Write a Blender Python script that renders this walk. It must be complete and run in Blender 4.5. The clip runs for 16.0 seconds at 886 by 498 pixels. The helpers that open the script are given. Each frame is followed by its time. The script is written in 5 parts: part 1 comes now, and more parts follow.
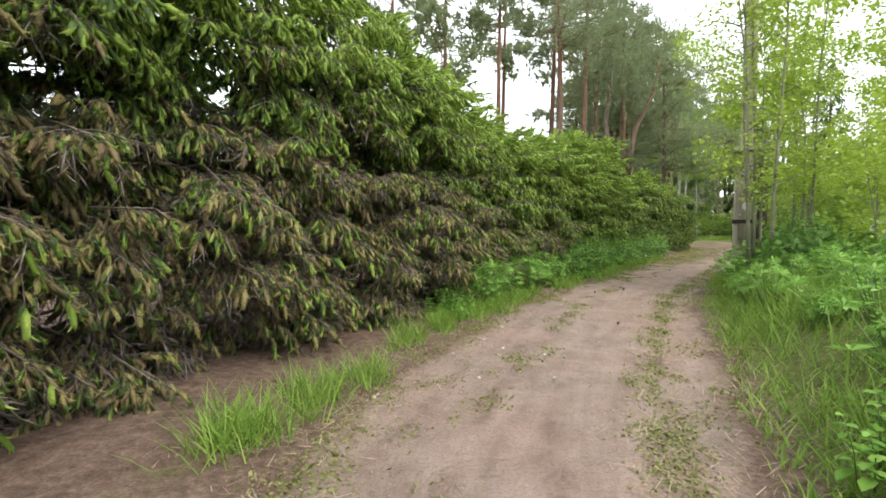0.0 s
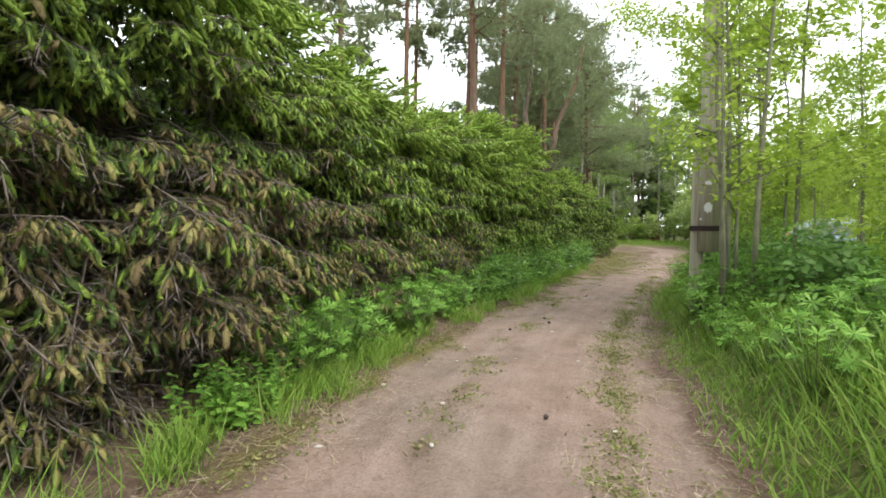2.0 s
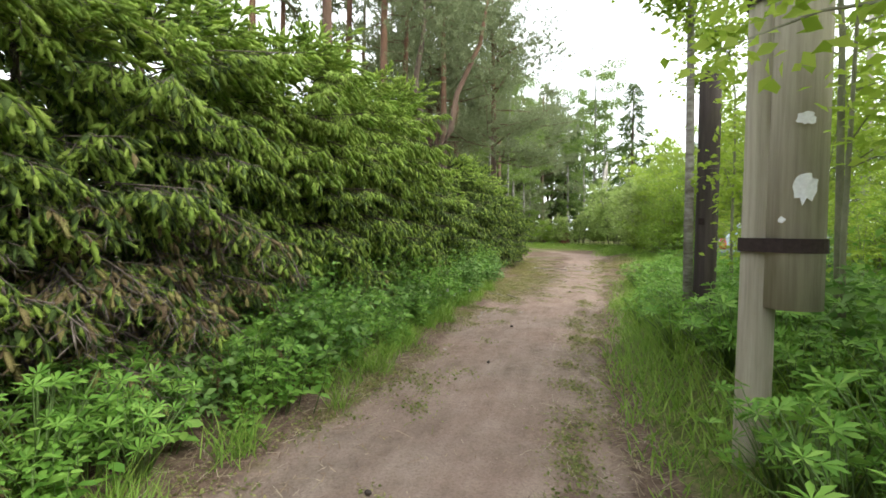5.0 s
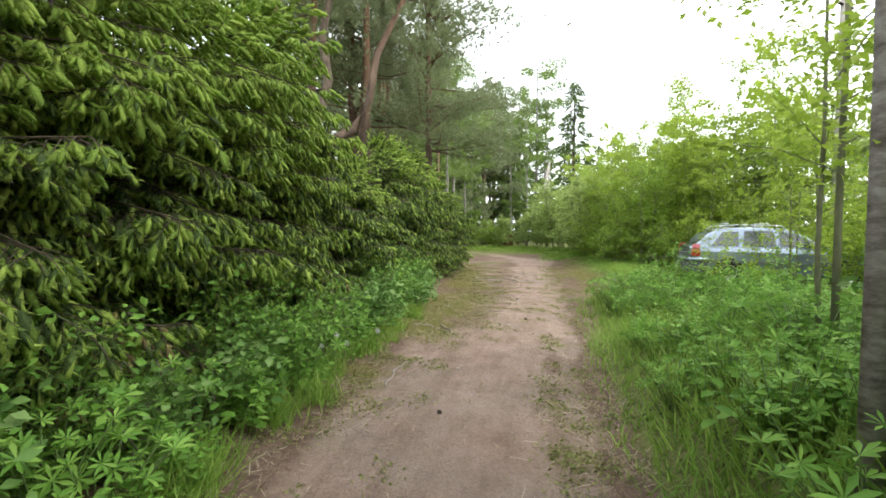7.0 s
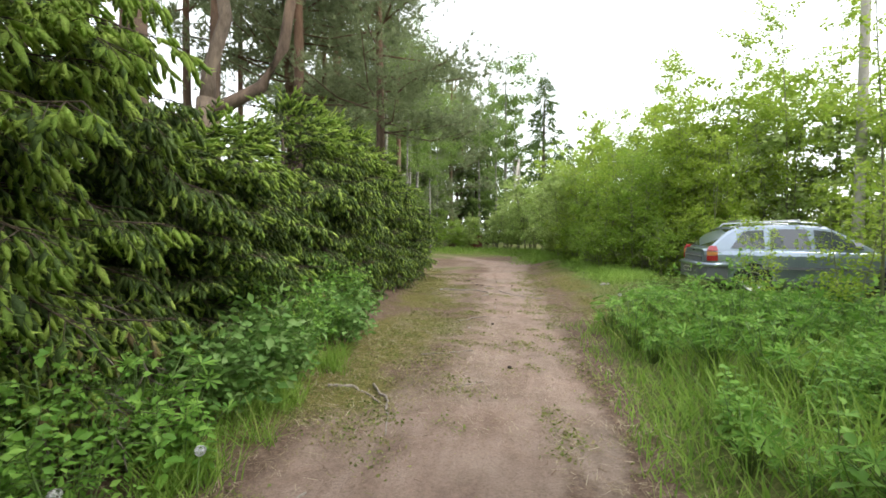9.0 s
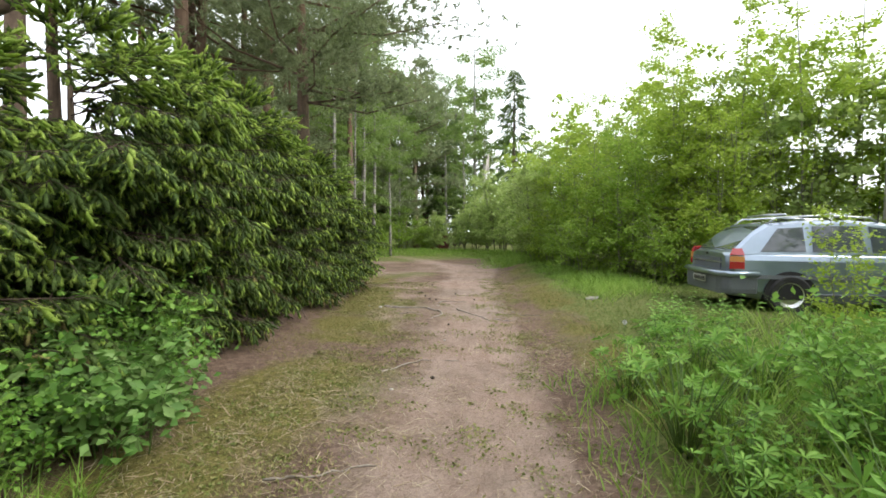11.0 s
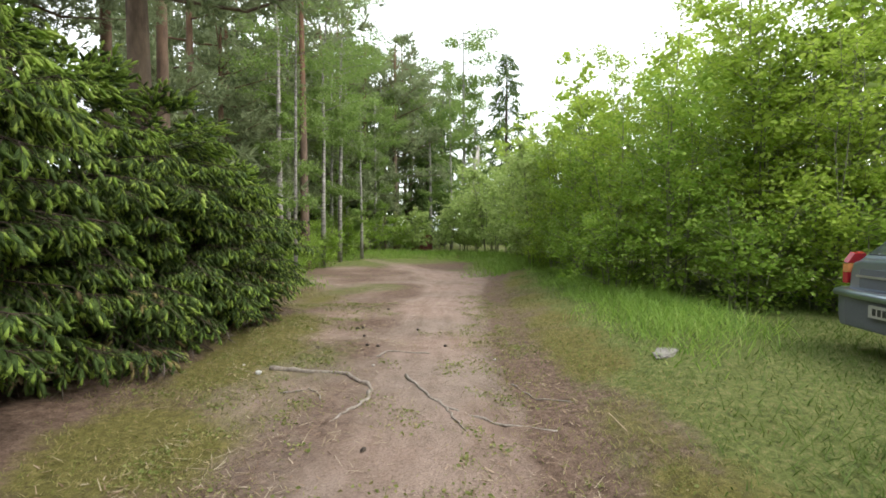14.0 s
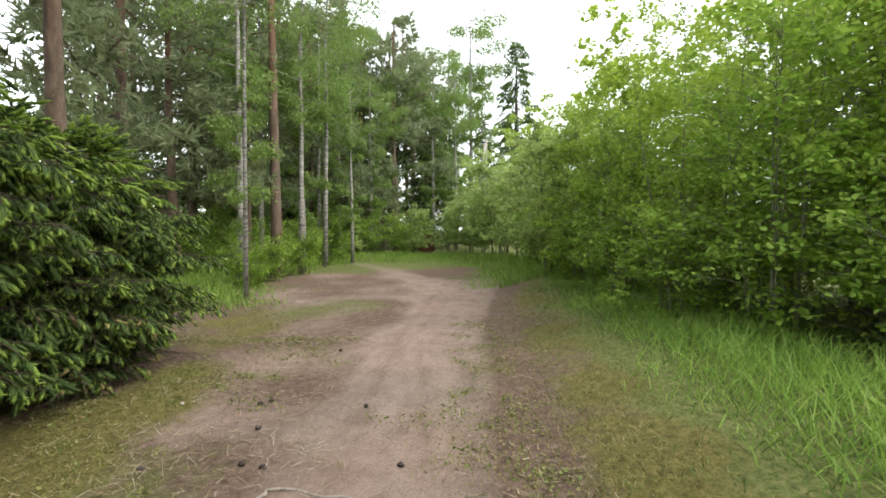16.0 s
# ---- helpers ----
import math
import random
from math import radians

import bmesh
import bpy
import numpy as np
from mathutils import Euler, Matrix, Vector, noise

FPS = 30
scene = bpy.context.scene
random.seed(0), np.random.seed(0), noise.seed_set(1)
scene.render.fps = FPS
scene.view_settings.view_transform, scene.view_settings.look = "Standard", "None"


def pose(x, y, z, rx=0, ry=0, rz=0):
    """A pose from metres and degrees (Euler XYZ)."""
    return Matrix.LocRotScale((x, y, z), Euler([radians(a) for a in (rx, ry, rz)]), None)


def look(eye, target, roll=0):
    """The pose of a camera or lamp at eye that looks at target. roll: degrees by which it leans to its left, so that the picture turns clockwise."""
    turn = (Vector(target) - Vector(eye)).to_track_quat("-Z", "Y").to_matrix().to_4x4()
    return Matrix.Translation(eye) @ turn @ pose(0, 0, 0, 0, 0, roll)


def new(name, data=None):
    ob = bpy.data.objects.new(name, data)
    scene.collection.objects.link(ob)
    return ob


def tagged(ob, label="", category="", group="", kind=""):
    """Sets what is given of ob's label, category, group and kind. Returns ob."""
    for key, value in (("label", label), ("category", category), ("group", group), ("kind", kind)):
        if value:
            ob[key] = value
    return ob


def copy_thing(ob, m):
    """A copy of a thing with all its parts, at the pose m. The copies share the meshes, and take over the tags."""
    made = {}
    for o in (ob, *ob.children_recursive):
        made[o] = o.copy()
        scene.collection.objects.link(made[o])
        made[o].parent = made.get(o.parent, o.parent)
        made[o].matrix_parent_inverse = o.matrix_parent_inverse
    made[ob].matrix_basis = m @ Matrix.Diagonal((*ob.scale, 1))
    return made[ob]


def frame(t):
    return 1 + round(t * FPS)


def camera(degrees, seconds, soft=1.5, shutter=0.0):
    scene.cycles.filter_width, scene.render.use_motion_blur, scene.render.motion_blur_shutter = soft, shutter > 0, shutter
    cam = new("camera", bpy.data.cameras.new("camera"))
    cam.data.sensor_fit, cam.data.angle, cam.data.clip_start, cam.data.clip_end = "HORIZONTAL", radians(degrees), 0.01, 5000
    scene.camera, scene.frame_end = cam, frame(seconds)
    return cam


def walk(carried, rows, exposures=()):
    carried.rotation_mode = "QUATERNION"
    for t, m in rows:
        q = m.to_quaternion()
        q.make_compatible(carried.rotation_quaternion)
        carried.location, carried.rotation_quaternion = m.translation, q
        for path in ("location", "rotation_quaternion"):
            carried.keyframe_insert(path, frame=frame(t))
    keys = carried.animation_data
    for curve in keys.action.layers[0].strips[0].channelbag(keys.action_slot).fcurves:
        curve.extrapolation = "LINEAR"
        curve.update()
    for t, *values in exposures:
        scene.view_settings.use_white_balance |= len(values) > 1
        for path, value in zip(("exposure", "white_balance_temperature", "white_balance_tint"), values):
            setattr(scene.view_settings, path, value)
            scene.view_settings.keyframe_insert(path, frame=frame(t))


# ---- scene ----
cam = camera(85.8, 16.0, 1.7)
METRES, EYE, TILT, LEAN, TURN = 24.0, 1.25, -2.8, 0.0, 0.0
ROWS = [
    (0.0, 0.0, 0.0, 0.0, -0.0, 0.0, 0.0),
    (0.5, 0.0092, 0.0322, 0.0014, -1.93, 0.07, 0.04),
    (1.0, 0.0235, 0.0626, 0.0043, -4.5, 0.11, 0.05),
    (1.5, 0.0319, 0.0932, 0.0066, -6.97, 0.22, 0.12),
    (2.0, 0.0428, 0.1229, 0.0087, -8.92, 0.21, 0.1),
    (2.5, 0.0517, 0.1526, 0.0108, -10.37, 0.24, 0.16),
    (3.0, 0.0657, 0.1816, 0.012, -11.99, 0.23, 0.24),
    (3.5, 0.078, 0.2103, 0.0143, -13.73, 0.26, 0.36),
    (4.0, 0.0947, 0.2371, 0.0158, -15.51, 0.23, 0.34),
    (6.5, 0.1793, 0.3835, 0.0271, -24.5, 0.43, 0.63),
    (7.0, 0.1949, 0.4101, 0.0278, -26.11, 0.37, 0.58),
    (7.5, 0.2104, 0.4362, 0.0298, -27.56, 0.42, 0.77),
    (8.0, 0.2256, 0.4617, 0.0299, -28.53, 0.39, 0.78),
    (8.5, 0.2422, 0.4863, 0.0318, -29.51, 0.47, 0.9),
    (9.0, 0.2602, 0.5113, 0.0321, -29.88, 0.42, 0.99),
    (9.5, 0.2797, 0.5337, 0.0332, -31.02, 0.47, 1.14),
    (10.0, 0.2999, 0.5568, 0.0334, -32.08, 0.42, 1.19),
    (12.5, 0.399, 0.6637, 0.04, -33.66, 0.39, 1.47),
    (13.0, 0.418, 0.6877, 0.0396, -33.63, 0.35, 1.46),
    (13.5, 0.4372, 0.7109, 0.0412, -34.07, 0.32, 1.49),
    (14.0, 0.4566, 0.7358, 0.0413, -34.21, 0.26, 1.53),
    (14.5, 0.4767, 0.7578, 0.0423, -34.22, 0.28, 1.72),
    (15.0, 0.4961, 0.7825, 0.0431, -34.01, 0.27, 1.62),
    (15.5, 0.5163, 0.8052, 0.0446, -33.74, 0.25, 1.7),
    (16.0, 0.5369, 0.8287, 0.0464, -33.09, 0.26, 1.65),
]
walk(cam, [(t, pose(0, 0, EYE, TILT, LEAN, TURN) @ pose(METRES * x, METRES * y, METRES * z, 90 + pitch, roll, yaw)) for t, x, y, z, yaw, pitch, roll in ROWS],
     [(0.0, 0.0), (3.0, 0.02), (4.0, 0.09), (7.0, 0.13), (8.5, 0.02), (10.0, -0.08), (13.0, -0.08), (16.0, -0.1)])

# ---- light ----
world = bpy.data.worlds.new("overcast_sky")
scene.world = world
world.use_nodes = True
wt = world.node_tree
sky = wt.nodes.new("ShaderNodeTexSky")
sky.sky_type, sky.sun_disc = "NISHITA", False
sky.sun_elevation, sky.sun_rotation = radians(48), radians(120)
sky.dust_density, sky.air_density, sky.ozone_density = 4.0, 1.0, 0.6
cloud = wt.nodes.new("ShaderNodeMix")
cloud.data_type = "RGBA"
cloud.inputs[0].default_value = 0.82
cloud.inputs[7].default_value = (9.7, 9.95, 10.45, 1)
wt.links.new(sky.outputs[0], cloud.inputs[6])
wt.links.new(cloud.outputs[2], wt.nodes["Background"].inputs[0])
wt.nodes["Background"].inputs[1].default_value = 0.27
sun = new("sun", bpy.data.lights.new("sun", "SUN"))
sun.data.energy, sun.data.angle, sun.data.color = 3.0, radians(25), (1.0, 0.95, 0.87)
sun.matrix_world = look((20, -8, 30), (8, 14, 0))

rng = np.random.RandomState(7)


# ---- materials ----
def nodes_of(name):
    m = bpy.data.materials.new(name)
    m.use_nodes = True
    return m, m.node_tree.nodes, m.node_tree.links, m.node_tree.nodes["Principled BSDF"]


def ramp(n, stops):
    r = n.new("ShaderNodeValToRGB")
    while len(r.color_ramp.elements) < len(stops):
        r.color_ramp.elements.new(0.5)
    for e, (p, c) in zip(r.color_ramp.elements, stops):
        e.position, e.color = p, (*c, 1)
    return r


def noise_tex(n, l, scale, detail=5, coords=None, rough=0.6):
    t = n.new("ShaderNodeTexNoise")
    t.inputs["Scale"].default_value, t.inputs["Detail"].default_value = scale, detail
    t.inputs["Roughness"].default_value = rough
    if coords is None:
        coords = n.new("ShaderNodeTexCoord").outputs["Object"]
    l.new(coords, t.inputs["Vector"])
    return t


def bump(n, l, p, height, strength=0.4, distance=0.02):
    b = n.new("ShaderNodeBump")
    b.inputs["Strength"].default_value, b.inputs["Distance"].default_value = strength, distance
    l.new(height, b.inputs["Height"])
    l.new(b.outputs[0], p.inputs["Normal"])


def mixc(n, l, fac, a, b):
    m = n.new("ShaderNodeMix")
    m.data_type = "RGBA"
    for sock, v in ((m.inputs[0], fac), (m.inputs[6], a), (m.inputs[7], b)):
        if isinstance(v, (int, float)):
            sock.default_value = v
        elif isinstance(v, tuple):
            sock.default_value = (*v, 1)
        else:
            l.new(v, sock)
    return m.outputs[2]


def plain(name, colour, rough=0.6, metal=0.0, vary=0.15, scale=30.0, relief=0.15, coat=0.0):
    m, n, l, p = nodes_of(name)
    t = noise_tex(n, l, scale)
    lo = tuple(c * (1 - vary) for c in colour)
    hi = tuple(min(1, c * (1 + vary)) for c in colour)
    r = ramp(n, [(0.3, lo), (0.7, hi)])
    l.new(t.outputs[0], r.inputs[0])
    l.new(r.outputs[0], p.inputs["Base Color"])
    p.inputs["Roughness"].default_value, p.inputs["Metallic"].default_value = rough, metal
    p.inputs["Coat Weight"].default_value = coat
    if relief:
        bump(n, l, p, t.outputs[0], relief, 0.005)
    return m


def leaf_mat(name, stops, rough=0.5, through_light=0.35, patch=0.6, needles=False):
    """Foliage: each leaf or shoot takes its own tint, broad patches shift it, light comes through."""
    m, n, l, p = nodes_of(name)
    g = n.new("ShaderNodeNewGeometry")
    t = noise_tex(n, l, patch, 3, g.outputs["Position"])
    a = n.new("ShaderNodeMath")
    a.operation = "MULTIPLY_ADD"
    a.inputs[1].default_value = 0.7
    l.new(g.outputs["Random Per Island"], a.inputs[0])
    s = n.new("ShaderNodeMath")
    s.operation = "MULTIPLY"
    s.inputs[1].default_value = 0.3
    l.new(t.outputs[0], s.inputs[0])
    l.new(s.outputs[0], a.inputs[2])
    r = ramp(n, stops)
    l.new(a.outputs[0], r.inputs[0])
    l.new(r.outputs[0], p.inputs["Base Color"])
    p.inputs["Roughness"].default_value = rough
    p.inputs["Specular IOR Level"].default_value = 0.22
    if needles:
        fine = noise_tex(n, l, 140, 3, g.outputs["Position"], 0.7)
        sh = ramp(n, [(0.36, (0.6, 0.6, 0.6)), (0.58, (1.15, 1.15, 1.15))])
        l.new(fine.outputs[0], sh.inputs[0])
        mul = n.new("ShaderNodeMix")
        mul.data_type, mul.blend_type = "RGBA", "MULTIPLY"
        mul.inputs[0].default_value = 1
        l.new(r.outputs[0], mul.inputs[6])
        l.new(sh.outputs[0], mul.inputs[7])
        l.new(mul.outputs[2], p.inputs["Base Color"])
        bump(n, l, p, fine.outputs[0], 0.8, 0.015)
    tr = n.new("ShaderNodeBsdfTranslucent")
    l.new(r.outputs[0], tr.inputs["Color"])
    mx = n.new("ShaderNodeMixShader")
    mx.inputs[0].default_value = through_light
    l.new(p.outputs[0], mx.inputs[1])
    l.new(tr.outputs[0], mx.inputs[2])
    l.new(mx.outputs[0], n["Material Output"].inputs["Surface"])
    return m


def bark_mat(name, low, high, scale=9.0, stretch=0.25, relief=0.8, top=None, top_from=3.0):
    """Bark with upright furrows; top: the colour that takes over higher up the trunk, as on a pine."""
    m, n, l, p = nodes_of(name)
    c = n.new("ShaderNodeTexCoord")
    mp = n.new("ShaderNodeMapping")
    mp.inputs["Scale"].default_value = (1, 1, stretch)
    l.new(c.outputs["Object"], mp.inputs["Vector"])
    t = noise_tex(n, l, scale, 8, mp.outputs[0], 0.7)
    r = ramp(n, [(0.35, low), (0.65, high)])
    l.new(t.outputs[0], r.inputs[0])
    out = r.outputs[0]
    if top:
        sp = n.new("ShaderNodeSeparateXYZ")
        l.new(c.outputs["Object"], sp.inputs[0])
        mr = n.new("ShaderNodeMapRange")
        mr.inputs[1].default_value, mr.inputs[2].default_value = top_from, top_from + 3
        l.new(sp.outputs[2], mr.inputs[0])
        r2 = ramp(n, [(0.35, tuple(v * 0.55 for v in top)), (0.65, top)])
        l.new(t.outputs[0], r2.inputs[0])
        out = mixc(n, l, mr.outputs[0], out, r2.outputs[0])
    l.new(out, p.inputs["Base Color"])
    p.inputs["Roughness"].default_value = 0.9
    bump(n, l, p, t.outputs[0], relief, 0.02)
    return m


NEEDLE_OLD = leaf_mat("spruce_needles_old", [(0.1, (0.06, 0.1, 0.028)), (0.5, (0.1, 0.165, 0.042)), (0.9, (0.16, 0.235, 0.06))], 0.65, 0.3, needles=True)
NEEDLE_NEW = leaf_mat("spruce_needles_new", [(0.1, (0.22, 0.35, 0.06)), (0.5, (0.37, 0.53, 0.1)), (0.9, (0.54, 0.68, 0.16))], 0.6, 0.45, needles=True)
NEEDLE_DRY = leaf_mat("spruce_needles_dry", [(0.1, (0.15, 0.105, 0.065)), (0.4, (0.26, 0.205, 0.095)), (0.7, (0.33, 0.295, 0.11)), (0.95, (0.4, 0.4, 0.14))], 0.8, 0.2, needles=True)
NEEDLE_PINE = leaf_mat("pine_needles", [(0.1, (0.14, 0.18, 0.09)), (0.5, (0.24, 0.29, 0.15)), (0.9, (0.34, 0.39, 0.21))], 0.5, 0.5)
LEAF_YELLOW = leaf_mat("aspen_leaf_fresh", [(0.1, (0.23, 0.35, 0.04)), (0.5, (0.35, 0.48, 0.065)), (0.9, (0.46, 0.57, 0.12))], 0.5, 0.55)
LEAF_MID = leaf_mat("willow_leaf", [(0.1, (0.16, 0.28, 0.035)), (0.5, (0.25, 0.39, 0.055)), (0.9, (0.36, 0.49, 0.095))], 0.5, 0.5)
LEAF_BIRCH = leaf_mat("birch_leaf", [(0.1, (0.15, 0.24, 0.055)), (0.5, (0.215, 0.32, 0.08)), (0.9, (0.3, 0.4, 0.125))], 0.5, 0.5)
LEAF_WILLOW = leaf_mat("pale_willow_leaf", [(0.1, (0.27, 0.38, 0.1)), (0.5, (0.39, 0.5, 0.16)), (0.9, (0.5, 0.6, 0.24))], 0.5, 0.55)
LEAF_HERB = leaf_mat("lupin_leaf", [(0.1, (0.11, 0.25, 0.04)), (0.5, (0.185, 0.36, 0.06)), (0.9, (0.28, 0.46, 0.095))], 0.5, 0.4)
LEAF_PALE = leaf_mat("raspberry_leaf", [(0.1, (0.08, 0.18, 0.04)), (0.5, (0.14, 0.27, 0.06)), (0.9, (0.24, 0.36, 0.13))], 0.5, 0.35)
GRASS = leaf_mat("grass_blade", [(0.1, (0.12, 0.23, 0.035)), (0.5, (0.21, 0.35, 0.055)), (0.8, (0.3, 0.43, 0.085)), (0.97, (0.45, 0.43, 0.19))], 0.5, 0.42)
# Same grass, yellower and half as bright; the lawn's shade is in its colour.
LAWN_SHADED = leaf_mat("shaded_lawn_blade", [(0.1, (0.065, 0.105, 0.022)), (0.5, (0.11, 0.17, 0.034)), (0.8, (0.15, 0.2, 0.05)), (0.97, (0.24, 0.21, 0.1))], 0.6, 0.35)
LITTER_BIT = leaf_mat("dry_litter", [(0.1, (0.1, 0.065, 0.045)), (0.45, (0.24, 0.16, 0.11)), (0.75, (0.36, 0.28, 0.19)), (0.95, (0.52, 0.45, 0.36))], 0.8, 0.1)
WEED = leaf_mat("low_weed_leaf", [(0.1, (0.12, 0.15, 0.04)), (0.4, (0.18, 0.22, 0.06)), (0.7, (0.27, 0.27, 0.1)), (0.95, (0.36, 0.29, 0.16))], 0.6, 0.35)
STRAW = leaf_mat("pale_straw", [(0.1, (0.2, 0.14, 0.09)), (0.5, (0.34, 0.28, 0.18)), (0.9, (0.5, 0.44, 0.33))], 0.7, 0.2)
GRASS_DRY = leaf_mat("dry_grass_blade", [(0.1, (0.13, 0.17, 0.035)), (0.5, (0.22, 0.21, 0.07)), (0.9, (0.35, 0.29, 0.15))], 0.7, 0.3)
BARK_SPRUCE = bark_mat("spruce_bark", (0.04, 0.028, 0.02), (0.12, 0.085, 0.06))
BARK_DEAD = bark_mat("dead_twig_bark", (0.1, 0.08, 0.065), (0.24, 0.2, 0.17), 20)
BARK_PINE = bark_mat("pine_bark", (0.07, 0.048, 0.035), (0.2, 0.14, 0.1), 7, 0.3, 1.0, (0.2, 0.11, 0.065), 4.2)
BARK_ASPEN = bark_mat("aspen_bark", (0.12, 0.125, 0.075), (0.25, 0.25, 0.16), 6, 0.6, 0.3)
BARK_BROWN = bark_mat("rough_brown_bark", (0.075, 0.055, 0.04), (0.19, 0.145, 0.105), 11, 0.3, 1.0)
BARK_ALDER = bark_mat("blotched_pale_bark", (0.11, 0.09, 0.075), (0.36, 0.34, 0.31), 9, 2.5, 0.4)
BARK_BIRCH = bark_mat("birch_bark", (0.08, 0.07, 0.06), (0.44, 0.42, 0.38), 5, 3.0, 0.3)
POLE_WOOD = bark_mat("weathered_pole_wood", (0.25, 0.225, 0.17), (0.46, 0.42, 0.33), 14, 0.05, 0.4)
CONCRETE = plain("pale_concrete", (0.36, 0.34, 0.29), 0.9, 0, 0.2, 12, 0.3)
RUST = plain("rusty_dark_steel", (0.035, 0.022, 0.02), 0.8, 0.3, 0.4, 40, 0.3)
TARRED = bark_mat("dark_weathered_timber", (0.038, 0.029, 0.027), (0.085, 0.066, 0.06), 16, 0.05, 0.5)
WHITE_PAINT = plain("flaking_white_paint", (0.75, 0.76, 0.78), 0.7, 0, 0.1, 60, 0.3)
STEM = plain("green_stem", (0.1, 0.17, 0.04), 0.6, 0, 0.2)
ROOT = bark_mat("bare_root_bark", (0.17, 0.14, 0.115), (0.35, 0.31, 0.27), 25, 0.6, 0.6)
STONE = plain("pale_stone", (0.22, 0.205, 0.185), 0.9, 0, 0.35, 25, 0.6)
PEBBLE = plain("bleached_pebble", (0.44, 0.41, 0.37), 0.9, 0, 0.25, 40, 0.4)
FLUFF = plain("dandelion_fluff", (0.62, 0.63, 0.64), 0.9, 0, 0.1, 60, 0)
CONE = plain("dark_pine_cone_scales", (0.04, 0.03, 0.024), 0.9, 0, 0.4, 60, 0.6)


def ground_mat():
    m, n, l, p = nodes_of("sandy_forest_ground")
    c = n.new("ShaderNodeTexCoord").outputs["Object"]

    def attr(name):
        a = n.new("ShaderNodeAttribute")
        a.attribute_name = name
        return a.outputs["Fac"]

    def edge(fac, scale, lo, hi, amount):
        t = noise_tex(n, l, scale, 8, c, 0.7)
        a = n.new("ShaderNodeMath")
        a.operation = "MULTIPLY_ADD"
        a.inputs[1].default_value = amount
        l.new(t.outputs[0], a.inputs[0])
        l.new(fac, a.inputs[2])
        r = n.new("ShaderNodeMapRange")
        r.inputs[1].default_value, r.inputs[2].default_value = lo + amount / 2, hi + amount / 2
        l.new(a.outputs[0], r.inputs[0])
        return r.outputs[0]

    fine = noise_tex(n, l, 55, 8, c, 0.75)
    mid = noise_tex(n, l, 2.6, 9, c, 0.68)
    broad = noise_tex(n, l, 0.5, 4, c)
    sand = ramp(n, [(0.37, (0.125, 0.093, 0.074)), (0.47, (0.215, 0.168, 0.138)), (0.6, (0.31, 0.252, 0.213))])
    cv = n.new("ShaderNodeCombineXYZ")
    l.new(attr("across"), cv.inputs[0])
    lm = n.new("ShaderNodeMath")
    lm.operation = "MULTIPLY"
    lm.inputs[1].default_value = 0.14
    l.new(attr("along"), lm.inputs[0])
    l.new(lm.outputs[0], cv.inputs[1])
    streak = noise_tex(n, l, 4.5, 9, cv.outputs[0], 0.7)
    av = n.new("ShaderNodeMath")
    av.operation = "MULTIPLY_ADD"
    av.inputs[1].default_value = 0.5
    l.new(mid.outputs[0], av.inputs[0])
    hv = n.new("ShaderNodeMath")
    hv.operation = "MULTIPLY"
    hv.inputs[1].default_value = 0.5
    l.new(streak.outputs[0], hv.inputs[0])
    l.new(hv.outputs[0], av.inputs[2])
    l.new(av.outputs[0], sand.inputs[0])
    pink = ramp(n, [(0.38, (0.215, 0.165, 0.132)), (0.6, (0.31, 0.203, 0.158))])
    l.new(broad.outputs[0], pink.inputs[0])
    s = mixc(n, l, 0.36, sand.outputs[0], pink.outputs[0])
    grain = ramp(n, [(0.34, (0.72, 0.7, 0.68)), (0.49, (1, 1, 1)), (0.66, (1.2, 1.18, 1.16))])
    l.new(fine.outputs[0], grain.inputs[0])
    litter = ramp(n, [(0.36, (0.05, 0.034, 0.026)), (0.46, (0.118, 0.08, 0.06)), (0.56, (0.175, 0.122, 0.092)), (0.66, (0.27, 0.21, 0.165))])
    l.new(noise_tex(n, l, 11, 12, c, 0.85).outputs[0], litter.inputs[0])
    turf = ramp(n, [(0.36, (0.055, 0.07, 0.022)), (0.5, (0.115, 0.14, 0.04)), (0.64, (0.2, 0.185, 0.08))])
    l.new(noise_tex(n, l, 18, 9, c, 0.75).outputs[0], turf.inputs[0])
    base = mixc(n, l, edge(attr("turf"), 4, 0.35, 0.65, 0.7), litter.outputs[0], turf.outputs[0])
    col = mixc(n, l, edge(attr("sand"), 5, 0.3, 0.7, 0.7), base, s)
    moss = ramp(n, [(0.36, (0.06, 0.055, 0.018)), (0.5, (0.125, 0.115, 0.034)), (0.64, (0.2, 0.17, 0.065))])
    l.new(noise_tex(n, l, 14, 10, c, 0.8).outputs[0], moss.inputs[0])
    col = mixc(n, l, edge(attr("moss"), 3.5, 0.3, 0.6, 0.8), col, moss.outputs[0])
    mul = n.new("ShaderNodeMix")
    mul.data_type, mul.blend_type = "RGBA", "MULTIPLY"
    mul.inputs[0].default_value = 1
    l.new(col, mul.inputs[6])
    l.new(grain.outputs[0], mul.inputs[7])
    l.new(mul.outputs[2], p.inputs["Base Color"])
    p.inputs["Roughness"].default_value = 0.95
    p.inputs["Specular IOR Level"].default_value = 0.15
    h = n.new("ShaderNodeMath")
    h.operation = "MULTIPLY_ADD"
    h.inputs[1].default_value = 0.35
    l.new(fine.outputs[0], h.inputs[0])
    l.new(noise_tex(n, l, 9, 6, c).outputs[0], h.inputs[2])
    bump(n, l, p, h.outputs[0], 0.9, 0.045)
    return m


GROUND = ground_mat()


